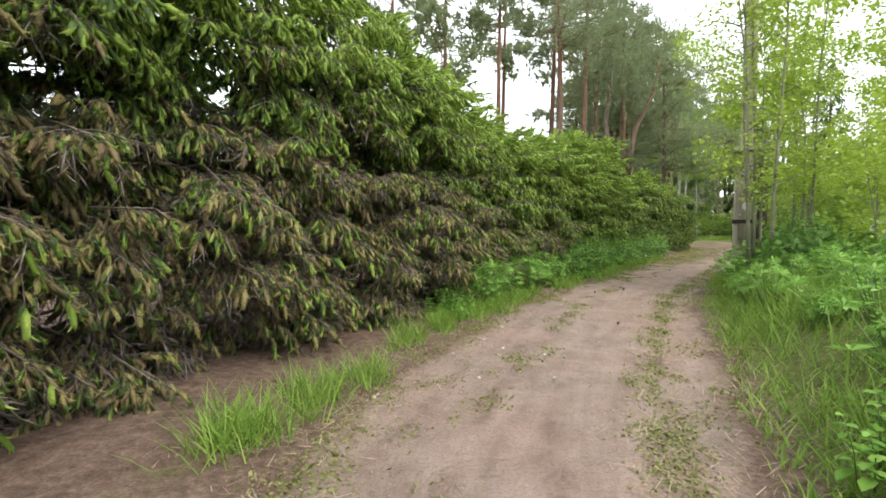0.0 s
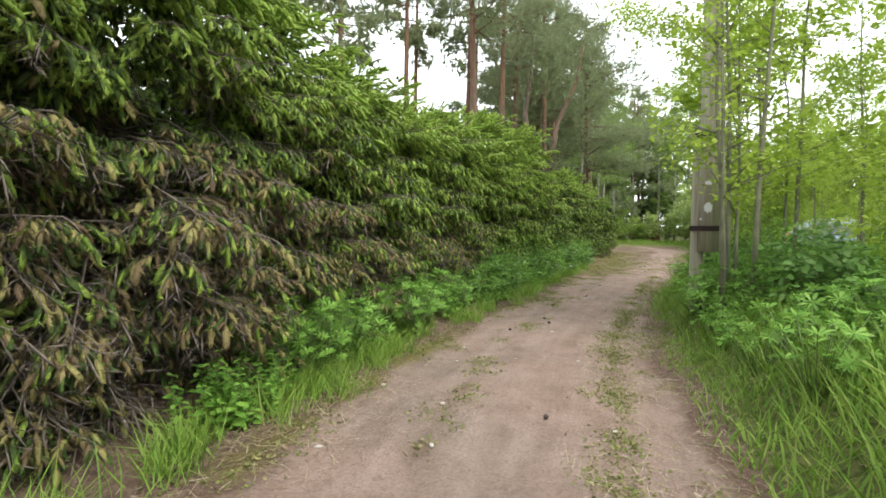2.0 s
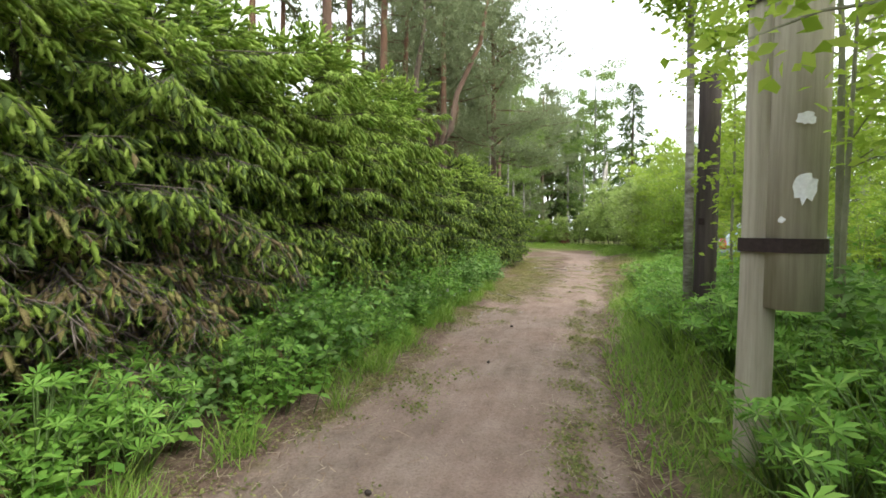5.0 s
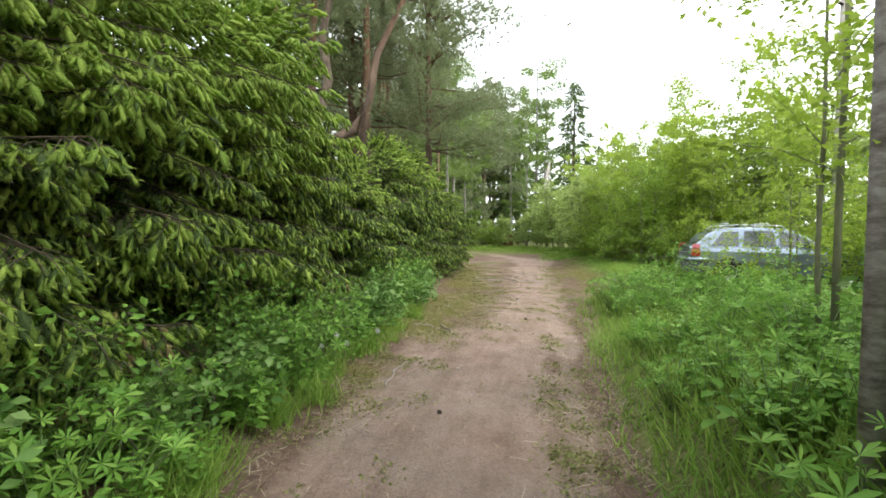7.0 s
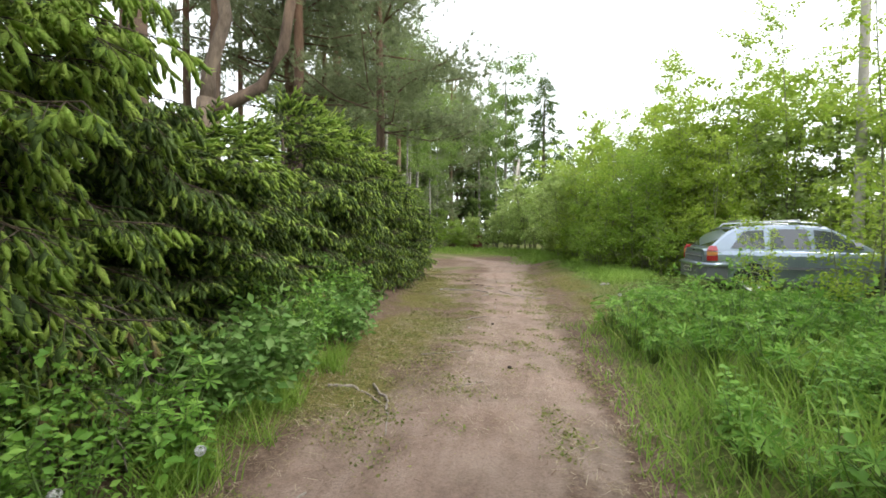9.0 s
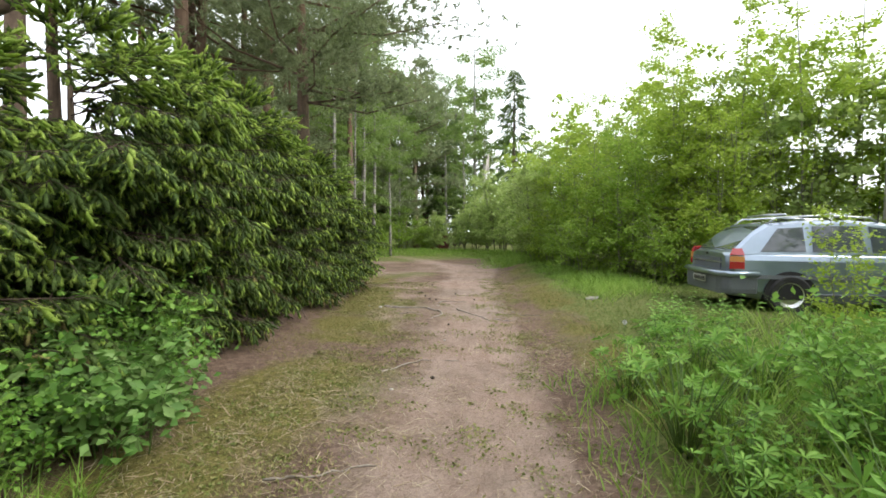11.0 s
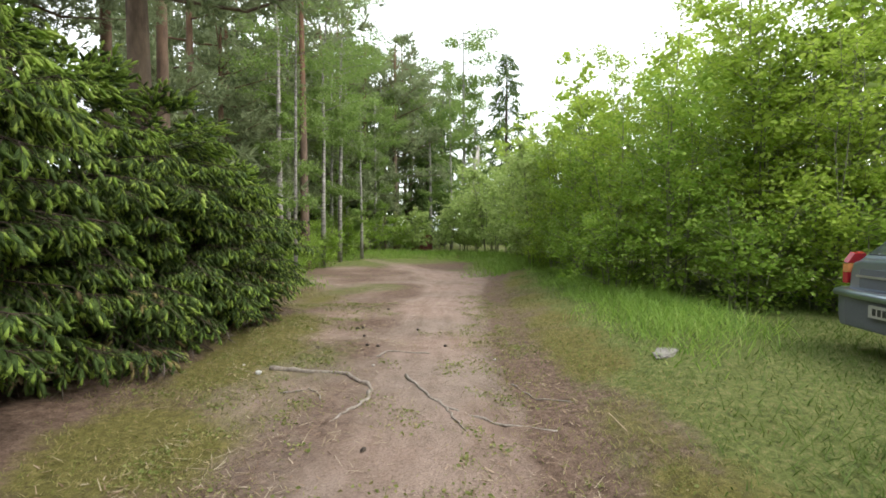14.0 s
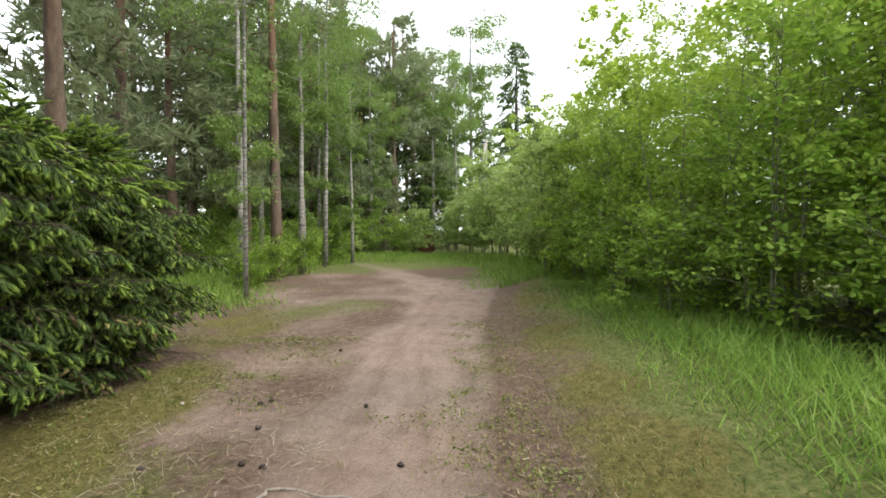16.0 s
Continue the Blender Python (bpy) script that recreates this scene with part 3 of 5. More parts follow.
def hedge():
    """A row of spruces set back from the hedge's front, uneven in height."""
    tall_dry = [spruce("spruce", 11 + i, 3.5, 1.2, 1.9, 0.76, "hedge spruce with browned dying lower branches", "spruce hedge", young=1.15) for i in range(3)]
    low_dry = [spruce("spruce", 21 + i, 3.05, 1.15, 1.1, 0.7, "trimmed hedge spruce, partly browned near the ground", "spruce hedge", young=1.15) for i in range(2)]
    green = [spruce("spruce", 31 + i, 3.5, 1.2, 0.3, 0.5, "dense green hedge spruce with bright new shoots", "spruce hedge", young=1.8) for i in range(3)]
    dark = [spruce("spruce", 36 + i, 3.0, 1.2, 0.3, 0.5, "dark green hedge spruce with few new shoots", "spruce hedge", taper=1.0, young=0.75) for i in range(3)]
    used = set()
    d, i = 0.5, 0
    while True:
        p, t = along_line(HEDGE, d)
        if d > HEDGE_LEN - 0.5:
            break
        y = p[1]
        kinds, own = (tall_dry, 3.5) if y < 8.2 else (low_dry, 3.05) if y < 11.6 else (green, 3.5) if y < 16.0 else (dark, 3.0)
        tall = np.interp(y, [4.0, 6.0, 7.0, 8.4, 9.6, 11.2, 12.4, 14.8, 16.0, 16.8, 18.0, 19.2, 20.2, 22.0, 24.0, 25.2, 26.5], [3.9, 3.7, 3.25, 3.1, 2.95, 3.1, 3.4, 3.6, 3.45, 2.2, 2.4, 2.95, 3.4, 3.1, 2.55, 2.2, 1.7]) / own
        src = kinds[i % len(kinds)]
        n = np.array([t[1], -t[0]])
        q = p - n * (1.02 + 0.12 * math.sin(i * 2.3))
        m = pose(q[0], q[1], gz(q[0], q[1]), 0, 0, math.degrees(math.atan2(n[1], n[0])) + rng.uniform(-22, 22))
        size = rng.uniform(0.95, 1.06)
        if src in used:
            ob = copy_thing(src, m)
        else:
            used.add(src)
            ob, src.matrix_basis = src, m
        ob.scale = (size, size, tall * rng.uniform(0.96, 1.04))
        d += 0.97 if y > 1.2 else 1.7
        i += 1


# ---- leafy trees ----
def leafy(name, seed, height, spread, stems, leaves, size, leaf, bark, label, category, group="", low=0.12, radius=0.03, lean=0.25, crown_from=0.1, droop=0.0, clumps=0, tpl=None):
    """A tree or bush of slender stems; twigs carry the leaves one by one, with gaps between the sprays."""
    r = np.random.RandomState(seed)
    tree = thing(name, label, category, group)
    paths, rad, twigs = [], [], []
    for s in range(stems):
        a = r.uniform(0, 2 * np.pi)
        off = spread * lean * r.uniform(0.2, 1) if stems > 1 else 0.06 * spread
        h = height * (r.uniform(0.62, 1.0) if s else 1.0)
        b = np.array([math.cos(a), math.sin(a), 0]) * min(0.25, 0.03 * stems)
        pts = [b + np.array([math.cos(a) * off * u ** 1.3 + 0.05 * r.normal() * u, math.sin(a) * off * u ** 1.3 + 0.05 * r.normal() * u, h * u - 0.1 * (u == 0)]) for u in np.linspace(0, 1, 6)]
        paths.append(pts)
        rad.append([radius * (1 - 0.85 * u) * (h / height) for u in np.linspace(0, 1, 6)])
        pts = np.array(pts)
        for k in range(max(5, int(28 * h / height * (1 if stems < 6 else 0.9)))):
            u = r.uniform(max(low, crown_from), 1)
            f = u * 5
            i0 = min(4, int(f))
            p = pts[i0] + (pts[i0 + 1] - pts[i0]) * (f - i0)
            ang = r.uniform(0, 2 * np.pi)
            body = math.sin(math.pi * min(1, 0.18 + 0.82 * (1 - (u - crown_from) / (1.001 - crown_from)) ** 0.8)) if stems == 1 else 1 - 0.6 * u
            ln = spread * (0.2 + 0.55 * max(0.1, body)) * r.uniform(0.5, 1.15)
            twigs.append((p, p + np.array([math.cos(ang) * ln, math.sin(ang) * ln, ln * r.uniform(0.1, 0.75) - droop * ln]), ln))
    if stems == 1:
        obj("trunk", tubes(paths, rad, 8), [bark], tree, smooth=True)
    else:
        for p, q in zip(paths, rad):
            obj("stem", tubes([p], [q], 6), [bark], tree, smooth=True)
    tw = np.array([[a, (a + b) / 2 + np.array([0, 0, 0.06 * n]), b] for a, b, n in twigs])
    tr = np.array([[0.22, 0.14, 0.05]] * len(twigs)) * radius * (1.4 if stems > 4 else 1)
    obj("twigwork", tubes(tw, tr, 3), [bark], tree, mass=True)
    w = np.array([n for *_, n in twigs])
    share = w ** 0.6
    pick = r.choice(len(twigs), leaves, p=share / share.sum())
    u = 1 - r.rand(leaves) ** 1.4 * 0.85
    a, b = tw[pick, 0], tw[pick, 2]
    clump = 0.10 * w[pick][:, None] * r.normal(size=(leaves, 3)) + 0.035 * r.normal(size=(leaves, 3))
    clump += np.array([0, 0, -droop * 0.5]) * r.rand(leaves, 1)
    pos = a + (b - a) * u[:, None] + clump
    if clumps:
        seat = r.randint(0, leaves, clumps)
        own = r.randint(0, clumps, leaves)
        pos = pos[seat][own] + r.normal(size=(leaves, 3)) * np.array([0.12, 0.12, 0.065]) * (0.6 + 0.8 * r.rand(clumps, 1))[own]
    pos[:, 2] = np.maximum(pos[:, 2], 0.08)
    d = rand_dirs(r, leaves) * np.array([1, 1, 0.5]) + unit(b - a) * 0.5 + np.array([0, 0, -0.25 - droop])
    up = rand_dirs(r, leaves) * 0.75 + np.array([0, 0, 0.8])
    obj("crown", stamp(tpl or LEAF, pos, bases(d, up, size * r.uniform(0.65, 1.3, leaves))), [leaf], tree, mass=True)
    return tree


# ---- pines ----
def tuft(seed, count, wide):
    """A pine twig's end: a brush of long needles."""
    r = np.random.RandomState(seed)
    v, t = [], []
    for i in range(count):
        d = unit(np.array([r.uniform(0.1, 1), r.uniform(-0.8, 0.8), r.uniform(-0.7, 0.8)]))
        s = unit(np.cross(d, r.normal(size=3))) * wide
        o = np.array([r.uniform(0, 0.4), 0, 0])
        k = len(v)
        v += [o - s, o + s, o + d * r.uniform(0.6, 1.0)]
        t.append((k, k + 1, k + 2))
    return np.array(v), np.array(t), np.zeros(len(t), int)


TUFTS = [tuft(1, 12, 0.05), tuft(2, 12, 0.05), tuft(3, 12, 0.05)]
FAR_TUFTS = [tuft(4, 7, 0.09), tuft(5, 7, 0.09), tuft(6, 7, 0.09)]


def pine(seed, height, radius, crown, spread, tufts, label, size=0.19, far=False, bend=0.02, limbs=34, leaf=None, name="pine_tree", group="pines behind the hedge"):
    r = np.random.RandomState(seed)
    tree = thing(name, label, "pine", group)
    u = np.linspace(0, 1, 9)
    a = r.uniform(0, 6.28)
    path = np.stack([bend * height * np.sin(2.2 * u + a) - bend * height * math.sin(a), bend * height * np.sin(1.7 * u + 2 * a) - bend * height * math.sin(2 * a), height * u - 0.15 * (u == 0)], -1)
    obj("trunk", tubes([path], [radius * (1 - 0.82 * u) * (1 + 0.25 * (u == 0))], 10), [BARK_PINE], tree, smooth=True)
    pts, rad, tips = [], [], []
    for k in range(limbs):
        h = crown + (1 - crown) * (k + r.uniform(-0.4, 0.4)) / limbs
        h = min(0.985, max(crown * 0.8, h))
        i0 = min(7, int(h * 8))
        p = path[i0] + (path[i0 + 1] - path[i0]) * (h * 8 - i0)
        ang = r.uniform(0, 6.28)
        ln = spread * (0.25 + 0.75 * math.sin(math.pi * min(0.97, 0.3 + 0.7 * (h - crown * 0.8) / (1 - crown * 0.8)))) * r.uniform(0.6, 1.1)
        e = p + np.array([math.cos(ang) * ln, math.sin(ang) * ln, ln * r.uniform(-0.1, 0.5)])
        mid = (p + e) / 2 + np.array([0, 0, -0.06 * ln]) + 0.05 * ln * r.normal(size=3)
        pts.append((p, mid, e)), rad.append((radius * 0.2, radius * 0.12, radius * 0.04)), tips.append(ln)
    pts = np.array(pts)
    for q, w in zip(pts, rad):
        obj("limb", tubes([q], [w], 5), [BARK_PINE], tree)
    w = np.array(tips)
    pick = r.choice(limbs, tufts, p=w / w.sum())
    f = 1 - r.rand(tufts) ** 1.2 * 0.75
    dirn = unit(pts[pick, 2] - pts[pick, 0])
    pos = pts[pick, 0] + (pts[pick, 2] - pts[pick, 0]) * f[:, None] + r.normal(size=(tufts, 3)) * np.array([0.2, 0.2, 0.11]) * (0.35 + w[pick][:, None] * 0.45)
    d = dirn * 0.6 + rand_dirs(r, tufts) * 0.7 + np.array([0, 0, 0.35])
    s = size * r.uniform(0.7, 1.3, tufts)
    out = [stamp((FAR_TUFTS if far else TUFTS)[j], pos[j::3], bases(d[j::3], rand_dirs(r, len(pos[j::3])), s[j::3])) for j in range(3)]
    obj("crown", join(*out), [leaf or NEEDLE_PINE], tree, mass=True)
    return tree


def fir(seed, height, spread, label, group="far woods", low=0.08, bough=1.3, n=420):
    """A free-standing conical spruce, seen from far off."""
    r = np.random.RandomState(seed)
    tree = thing("spruce_tree", label, "spruce", group)
    obj("trunk", tubes([[(0, 0, -0.1), (0, 0, height / 2), (0, 0, height)]], [[0.16, 0.1, 0.01]], 7), [BARK_SPRUCE], tree)
    h = r.rand(n) ** 0.8 * (0.98 - low) + low
    ang = r.uniform(0, 6.28, n)
    rad = spread * (1 - h) ** 0.8 * (0.35 + 0.65 * r.rand(n)) * (0.8 + 0.3 * np.sin(h * 60))
    pos = np.stack([np.cos(ang) * rad, np.sin(ang) * rad, h * height - 0.25 * rad], -1)
    d = np.stack([np.cos(ang), np.sin(ang), np.full(n, -0.35)], -1) + 0.3 * r.normal(size=(n, 3))
    s = r.uniform(0.5, 0.95, n) * (0.5 + 0.06 * height * (1 - h))
    out = stamp(FAR_SPRAY, pos, bases(d, np.tile([0, 0, 1.0], (n, 1)) + 0.2 * r.normal(size=(n, 3)), s * bough))
    obj("foliage", out, [NEEDLE_OLD, NEEDLE_NEW], tree, mass=True)
    return tree


def put(src, x, y, turn=0.0, size=1.0, wide=None, sink=0.0, first=set()):
    """Sets a thing, or a copy of it, on the ground at x, y."""
    m = pose(x, y, gz(x, y) - sink, 0, 0, turn)
    if src.name in first:
        ob = copy_thing(src, m)
    else:
        first.add(src.name)
        ob, src.matrix_basis = src, m
    ob.scale = (wide or size, wide or size, size)
    return ob


hedge()
# Added second row: stops sky light from coming through gaps in the hedge.
backfill_spruce = fir(94, 3.0, 1.25, "added young spruce behind the hedge that blocks light through its gaps", "spruce hedge", 0.25, 0.7, 650)
for k in range(20):
    p, t = along_line(HEDGE[2:], 0.6 + 1.42 * k)
    m = pose(p[0] - 2.1 * t[1], p[1] + 2.1 * t[0], 0.1, 0, 0, 51.0 * k)
    ob = copy_thing(backfill_spruce, m) if k else backfill_spruce
    ob.matrix_basis = m
    ob.scale = (1.3, 1.3, 1.15 if p[1] < 15.5 else (0.85 if p[1] < 21.5 else 0.7))

# ---- thicket, saplings and woods ----
def fresh_bush(seed, h, w, n, leaf, label, size=0.075, stems=8):
    return leafy("bush", seed, h, w, stems, n, size, leaf, BARK_ASPEN, label, "bush", "roadside thicket", 0.1, 0.022, 0.5, 0.08, 0.0, n // 22, ROUND_LEAF)


BUSHES = [fresh_bush(51, 4.6, 1.7, 8500, LEAF_YELLOW, "tall bright green willow bush in young leaf"),
          fresh_bush(52, 4.0, 1.6, 8500, LEAF_MID, "dense green willow bush beside the clearing"),
          fresh_bush(53, 5.2, 1.6, 8500, LEAF_YELLOW, "tall yellow-green aspen thicket in young leaf"),
          fresh_bush(54, 2.0, 1.2, 3800, LEAF_MID, "low green bush at the thicket's edge", 0.08)]
BACK = [fresh_bush(55, 4.8, 1.8, 3100, LEAF_WILLOW, "bright green bush deep in the thicket", 0.145), fresh_bush(56, 4.2, 1.7, 3100, LEAF_WILLOW, "green willow bush deep in the thicket", 0.145), fresh_bush(57, 5.6, 1.7, 3100, LEAF_YELLOW, "tall yellow-green aspen deep in the thicket", 0.145), BUSHES[3]]
THICKET = [(19.2, 22.5, 1, 1.0), (20.2, 21.6, 0, 1.05), (20.3, 24.3, 2, 0.95), (21.5, 23.4, 0, 1.1), (21.5, 26.2, 1, 1.0), (22.8, 25.6, 2, 1.1), (22.8, 28.2, 0, 0.95), (20.0, 20.4, 0, 0.9),
           (18.9, 21.1, 3, 0.85), (19.2, 23.6, 3, 0.9), (20.4, 25.4, 3, 1.0), (22.0, 27.6, 3, 1.0), (23.6, 29.7, 3, 0.9), (25.2, 32.2, 3, 1.0), (19.9, 20.0, 3, 0.9), (16.1, 14.2, 3, 1.25), (17.6, 13.4, 3, 1.35), (14.6, 12.9, 3, 1.1), (19.4, 13.6, 3, 1.4)]
DEEP = [(17.6, 11.0, 2, 1.05), (15.6, 9.3, 0, 0.95), (19.6, 12.0, 2, 1.1), (23.2, 27.5, 2, 1.15), (23.2, 29.9, 1, 1.05), (24.8, 29.4, 0, 1.2), (24.9, 32.2, 0, 1.1), (26.6, 31.8, 2, 1.2), (26.4, 34.6, 1, 1.1), (28.2, 34.5, 2, 1.25), (27.6, 37.6, 0, 1.1), (29.8, 38.0, 2, 1.2),
        (20.8, 21.2, 2, 1.0), (21.6, 22.6, 1, 1.1), (21.6, 19.4, 0, 1.1), (22.4, 20.7, 2, 1.1), (22.8, 18.2, 2, 1.1), (22.4, 16.2, 1, 1.15), (23.8, 20.4, 2, 1.2), (24.3, 24.3, 2, 1.2), (24.6, 17.4, 0, 1.2), (24.2, 22.4, 0, 1.2), (25.4, 26.6, 2, 1.25), (23.4, 14.6, 0, 1.15), (25.2, 15.6, 2, 1.2),
        (22.8, 12.4, 2, 1.05), (24.6, 13.0, 0, 1.2), (20.8, 10.6, 1, 0.95), (18.6, 8.8, 0, 0.95), (16.2, 6.6, 2, 0.9), (13.6, 4.0, 1, 0.95), (11, 0.0, 0, 0.9), (9.5, -4.0, 2, 0.9), (8.0, -8, 0, 1.0), (5.5, -12, 1, 1.0), (22.6, 8.8, 2, 1.1), (19.8, 5.5, 2, 1.1), (16, 2, 0, 1.1), (12.0, 6.2, 0, 0.85), (14.3, 8.6, 1, 0.85)]
for k, (x, y, i, s) in enumerate(THICKET):
    put(BUSHES[i], x, y, 47.0 * k, s)
for k, (x, y, i, s) in enumerate(DEEP):
    put(BACK[i], x, y, 47.0 * k, s)

SAPLINGS = [leafy("aspen_sapling", 61, 6.4, 1.6, 5, 5200, 0.075, LEAF_YELLOW, BARK_ASPEN, "clump of slender grey-green aspen stems by the pole", "tree", "", 0.22, 0.036, 0.35, 0.2),
            leafy("aspen_sapling", 62, 5.6, 1.35, 2, 3000, 0.075, LEAF_YELLOW, BARK_ASPEN, "thin young aspen with bright green leaves", "tree", "roadside saplings", 0.22, 0.03, 0.3, 0.22),
            leafy("rowan_sapling", 63, 2.6, 0.9, 3, 1300, 0.075, LEAF_YELLOW, BARK_ASPEN, "small bright green rowan sapling in tall grass", "tree", "roadside saplings", 0.15, 0.014, 0.5, 0.25)]
put(SAPLINGS[0], 5.15, 7.75, 20)
for k, (x, y, i, s) in enumerate([(6.2, 8.1, 1, 1.0), (6.9, 9.3, 1, 1.05), (6.8, 7.0, 1, 0.95), (7.9, 8.3, 1, 1.0), (7.2, 10.0, 2, 0.9), (8.96, 11.81, 1, 1.15), (9.8, 10.2, 1, 1.1), (18.9, 12.2, 1, 1.1), (20.4, 14.4, 1, 1.15), (17.0, 10.8, 1, 1.05), (20.8, 20.3, 1, 1.3), (20.1, 21.4, 1, 1.2), (21.7, 19.2, 1, 1.35), (23.2, 18.8, 1, 1.35), (22.4, 24.6, 1, 1.25), (24.2, 27.6, 1, 1.25), (21.6, 22.2, 1, 1.3), (8.3, 6.4, 0, 0.9), (5.5, 5.9, 2, 1.0), (6.6, 5.0, 1, 0.85),
                                  (7.3, 3.6, 0, 0.85), (9.6, 8.2, 0, 1.05), (11.0, 9.0, 1, 1.1), (12.6, 12.4, 2, 0.75), (13.3, 14.8, 2, 0.7), (14.0, 16.2, 2, 0.55), (12.3, 13.5, 1, 0.72), (13.8, 14.6, 1, 0.8), (13.0, 13.0, 1, 0.85), (14.9, 14.3, 2, 0.8), (13.2, 11.2, 1, 0.8), (16.4, 13.0, 2, 0.85), (15.3, 11.6, 1, 0.8), (18.2, 13.0, 1, 0.8), (8.6, 4.0, 1, 0.8)]):
    put(SAPLINGS[i], x, y, 71.0 * k, s)

roadside = leafy("birch_tree", 64, 8.5, 2.8, 1, 10000, 0.075, LEAF_YELLOW, BARK_ALDER, "slender pale-barked birch growing against the dark timber post", "tree", "", 0.3, 0.048, 0.2, 0.25)
put(roadside, 7.02, 10.75, 0)

PINES = [pine(71, 13.0, 0.15, 0.55, 2.2, 2000, "tall pine with orange upper trunk behind the hedge"),
         pine(72, 15.0, 0.17, 0.62, 2.2, 2000, "tall straight pine with a thin open crown", bend=0.012),
         None,
         pine(74, 11.5, 0.16, 0.36, 3.2, 6000, "dense grey-green pine with a broad drooping crown", limbs=60)]
FAR_PINES = [pine(75, 13.0, 0.15, 0.5, 2.3, 600, "distant pine with a tall bare trunk", 0.38, True, limbs=20), pine(76, 15.0, 0.16, 0.6, 2.2, 560, "distant slender pine with a small crown", 0.38, True, 0.012, limbs=18), None,
             pine(78, 10.5, 0.16, 0.18, 2.7, 1200, "distant pine with a low dense crown", 0.32, True, limbs=30)]
put(PINES[3], 11.2, 24.4, 0, 0.95, 1.0)
put(PINES[3], 9.4, 26.4, 130, 1.05)
for k, (x, y, i, s) in enumerate([(4.08, 16.9, 0, 0.95), (5.9, 20.2, 1, 0.9), (7.0, 22.2, 0, 0.95), (9.0, 24.0, 1, 0.95), (9.6, 27.8, 0, 0.9), (10.8, 28.4, 1, 0.8), (11.9, 30.2, 1, 1.0), (16.6, 34.9, 1, 1.0)]):
    put(PINES[i], x, y, 83.0 * k, s)
for k, (x, y, i, s) in enumerate([(9.5, 27.0, 1, 1.05), (8.6, 31.0, 0, 1.0), (5.4, 24.5, 1, 1.1), (2.5, 21.6, 1, 1.0), (0.2, 20.0, 0, 1.05), (6.9, 28.5, 0, 1.1), (3.2, 27.0, 1, 1.1), (-2.5, 22.5, 1, 1.1), (12.6, 33.5, 3, 1.1), (14.6, 38.5, 3, 1.15), (12.3, 38.2, 3, 1.0), (13.9, 34.8, 3, 0.9), (15.9, 36.0, 3, 0.95), (20.3, 43.5, 3, 1.2), (22.5, 46.5, 0, 1.1), (18.2, 41.5, 1, 1.0),
                                  (26.2, 47.5, 3, 1.25), (29.5, 50.0, 1, 1.1), (24.8, 50.0, 1, 1.2), (33.0, 53.0, 3, 1.1), (13.0, 43.0, 1, 1.2), (17.0, 48.0, 0, 1.2), (40.0, 60.0, 1, 1.1), (0.0, 31.0, 3, 1.2), (-5.0, 27.0, 0, 1.2), (-9, 17, 1, 1.1), (-9, 6, 3, 1.1), (-12, 22, 3, 1.2), (-8, -5, 1, 1.1), (12.5, -10, 1, 1.1), (19, -4, 0, 1.1), (26, 6, 3, 1.2), (0, -22, 3, 1.2), (-6, -20, 1, 1.2), (7, -22, 3, 1.2),
                                  (16.5, 40.0, 3, 0.9), (19.5, 45.5, 3, 1.2), (22.0, 49.0, 3, 1.3), (15.2, 44.0, 3, 1.1), (23.8, 45.5, 3, 1.0), (28.0, 55.0, 3, 1.3), (26.6, 46.2, 3, 1.35), (24.6, 47.0, 3, 1.3), (30.6, 51.5, 3, 1.4), (21.6, 45.2, 3, 1.25)]):
    put(FAR_PINES[i], x, y, 83.0 * k, s)

def forked_pine(x, y):
    """A pine whose trunk parts low down into a dark upright and an orange, outward-bent limb."""
    tree = thing("pine_tree", "forked pine with a bent orange limb behind the hedge", "pine", at=pose(x, y, gz(x, y)))
    obj("trunk", tubes([[(0, 0, -0.2), (0.0, 0.02, 1.2), (-0.05, 0.0, 2.4), (0.02, 0.03, 3.3)]], [[0.22, 0.17, 0.155, 0.145]], 12), [BARK_BROWN], tree, smooth=True)
    obj("limb", tubes([[(0.02, 0.03, 3.1), (0.05, 0.1, 3.7), (0.3, 0.1, 4.6), (0.2, 0.3, 5.6), (0.5, 0.5, 7.0), (0.6, 0.5, 9.0)]], [[0.13, 0.11, 0.1, 0.09, 0.07, 0.03]], 10), [BARK_BROWN], tree, "dark upright limb", True)
    obj("limb", tubes([[(0.0, 0.02, 3.0), (0.35, -0.15, 3.25), (0.75, -0.32, 3.5), (1.05, -0.45, 4.1), (1.2, -0.5, 5.1), (1.9, -0.5, 6.6), (2.2, -0.5, 8.2)]], [[0.12, 0.1, 0.095, 0.085, 0.075, 0.06, 0.03]], 10), [BARK_PINE], tree, "orange bent limb", True)
    r = np.random.RandomState(3)
    n = 1500
    pos = np.array([1.3, 0.0, 7.6]) + r.normal(size=(n, 3)) * np.array([1.1, 1.1, 0.9])
    obj("crown", stamp(TUFTS[0], pos, bases(rand_dirs(r, n) + np.array([0, 0, 0.4]), rand_dirs(r, n), 0.19 * r.uniform(0.7, 1.3, n))), [NEEDLE_PINE], tree, mass=True)


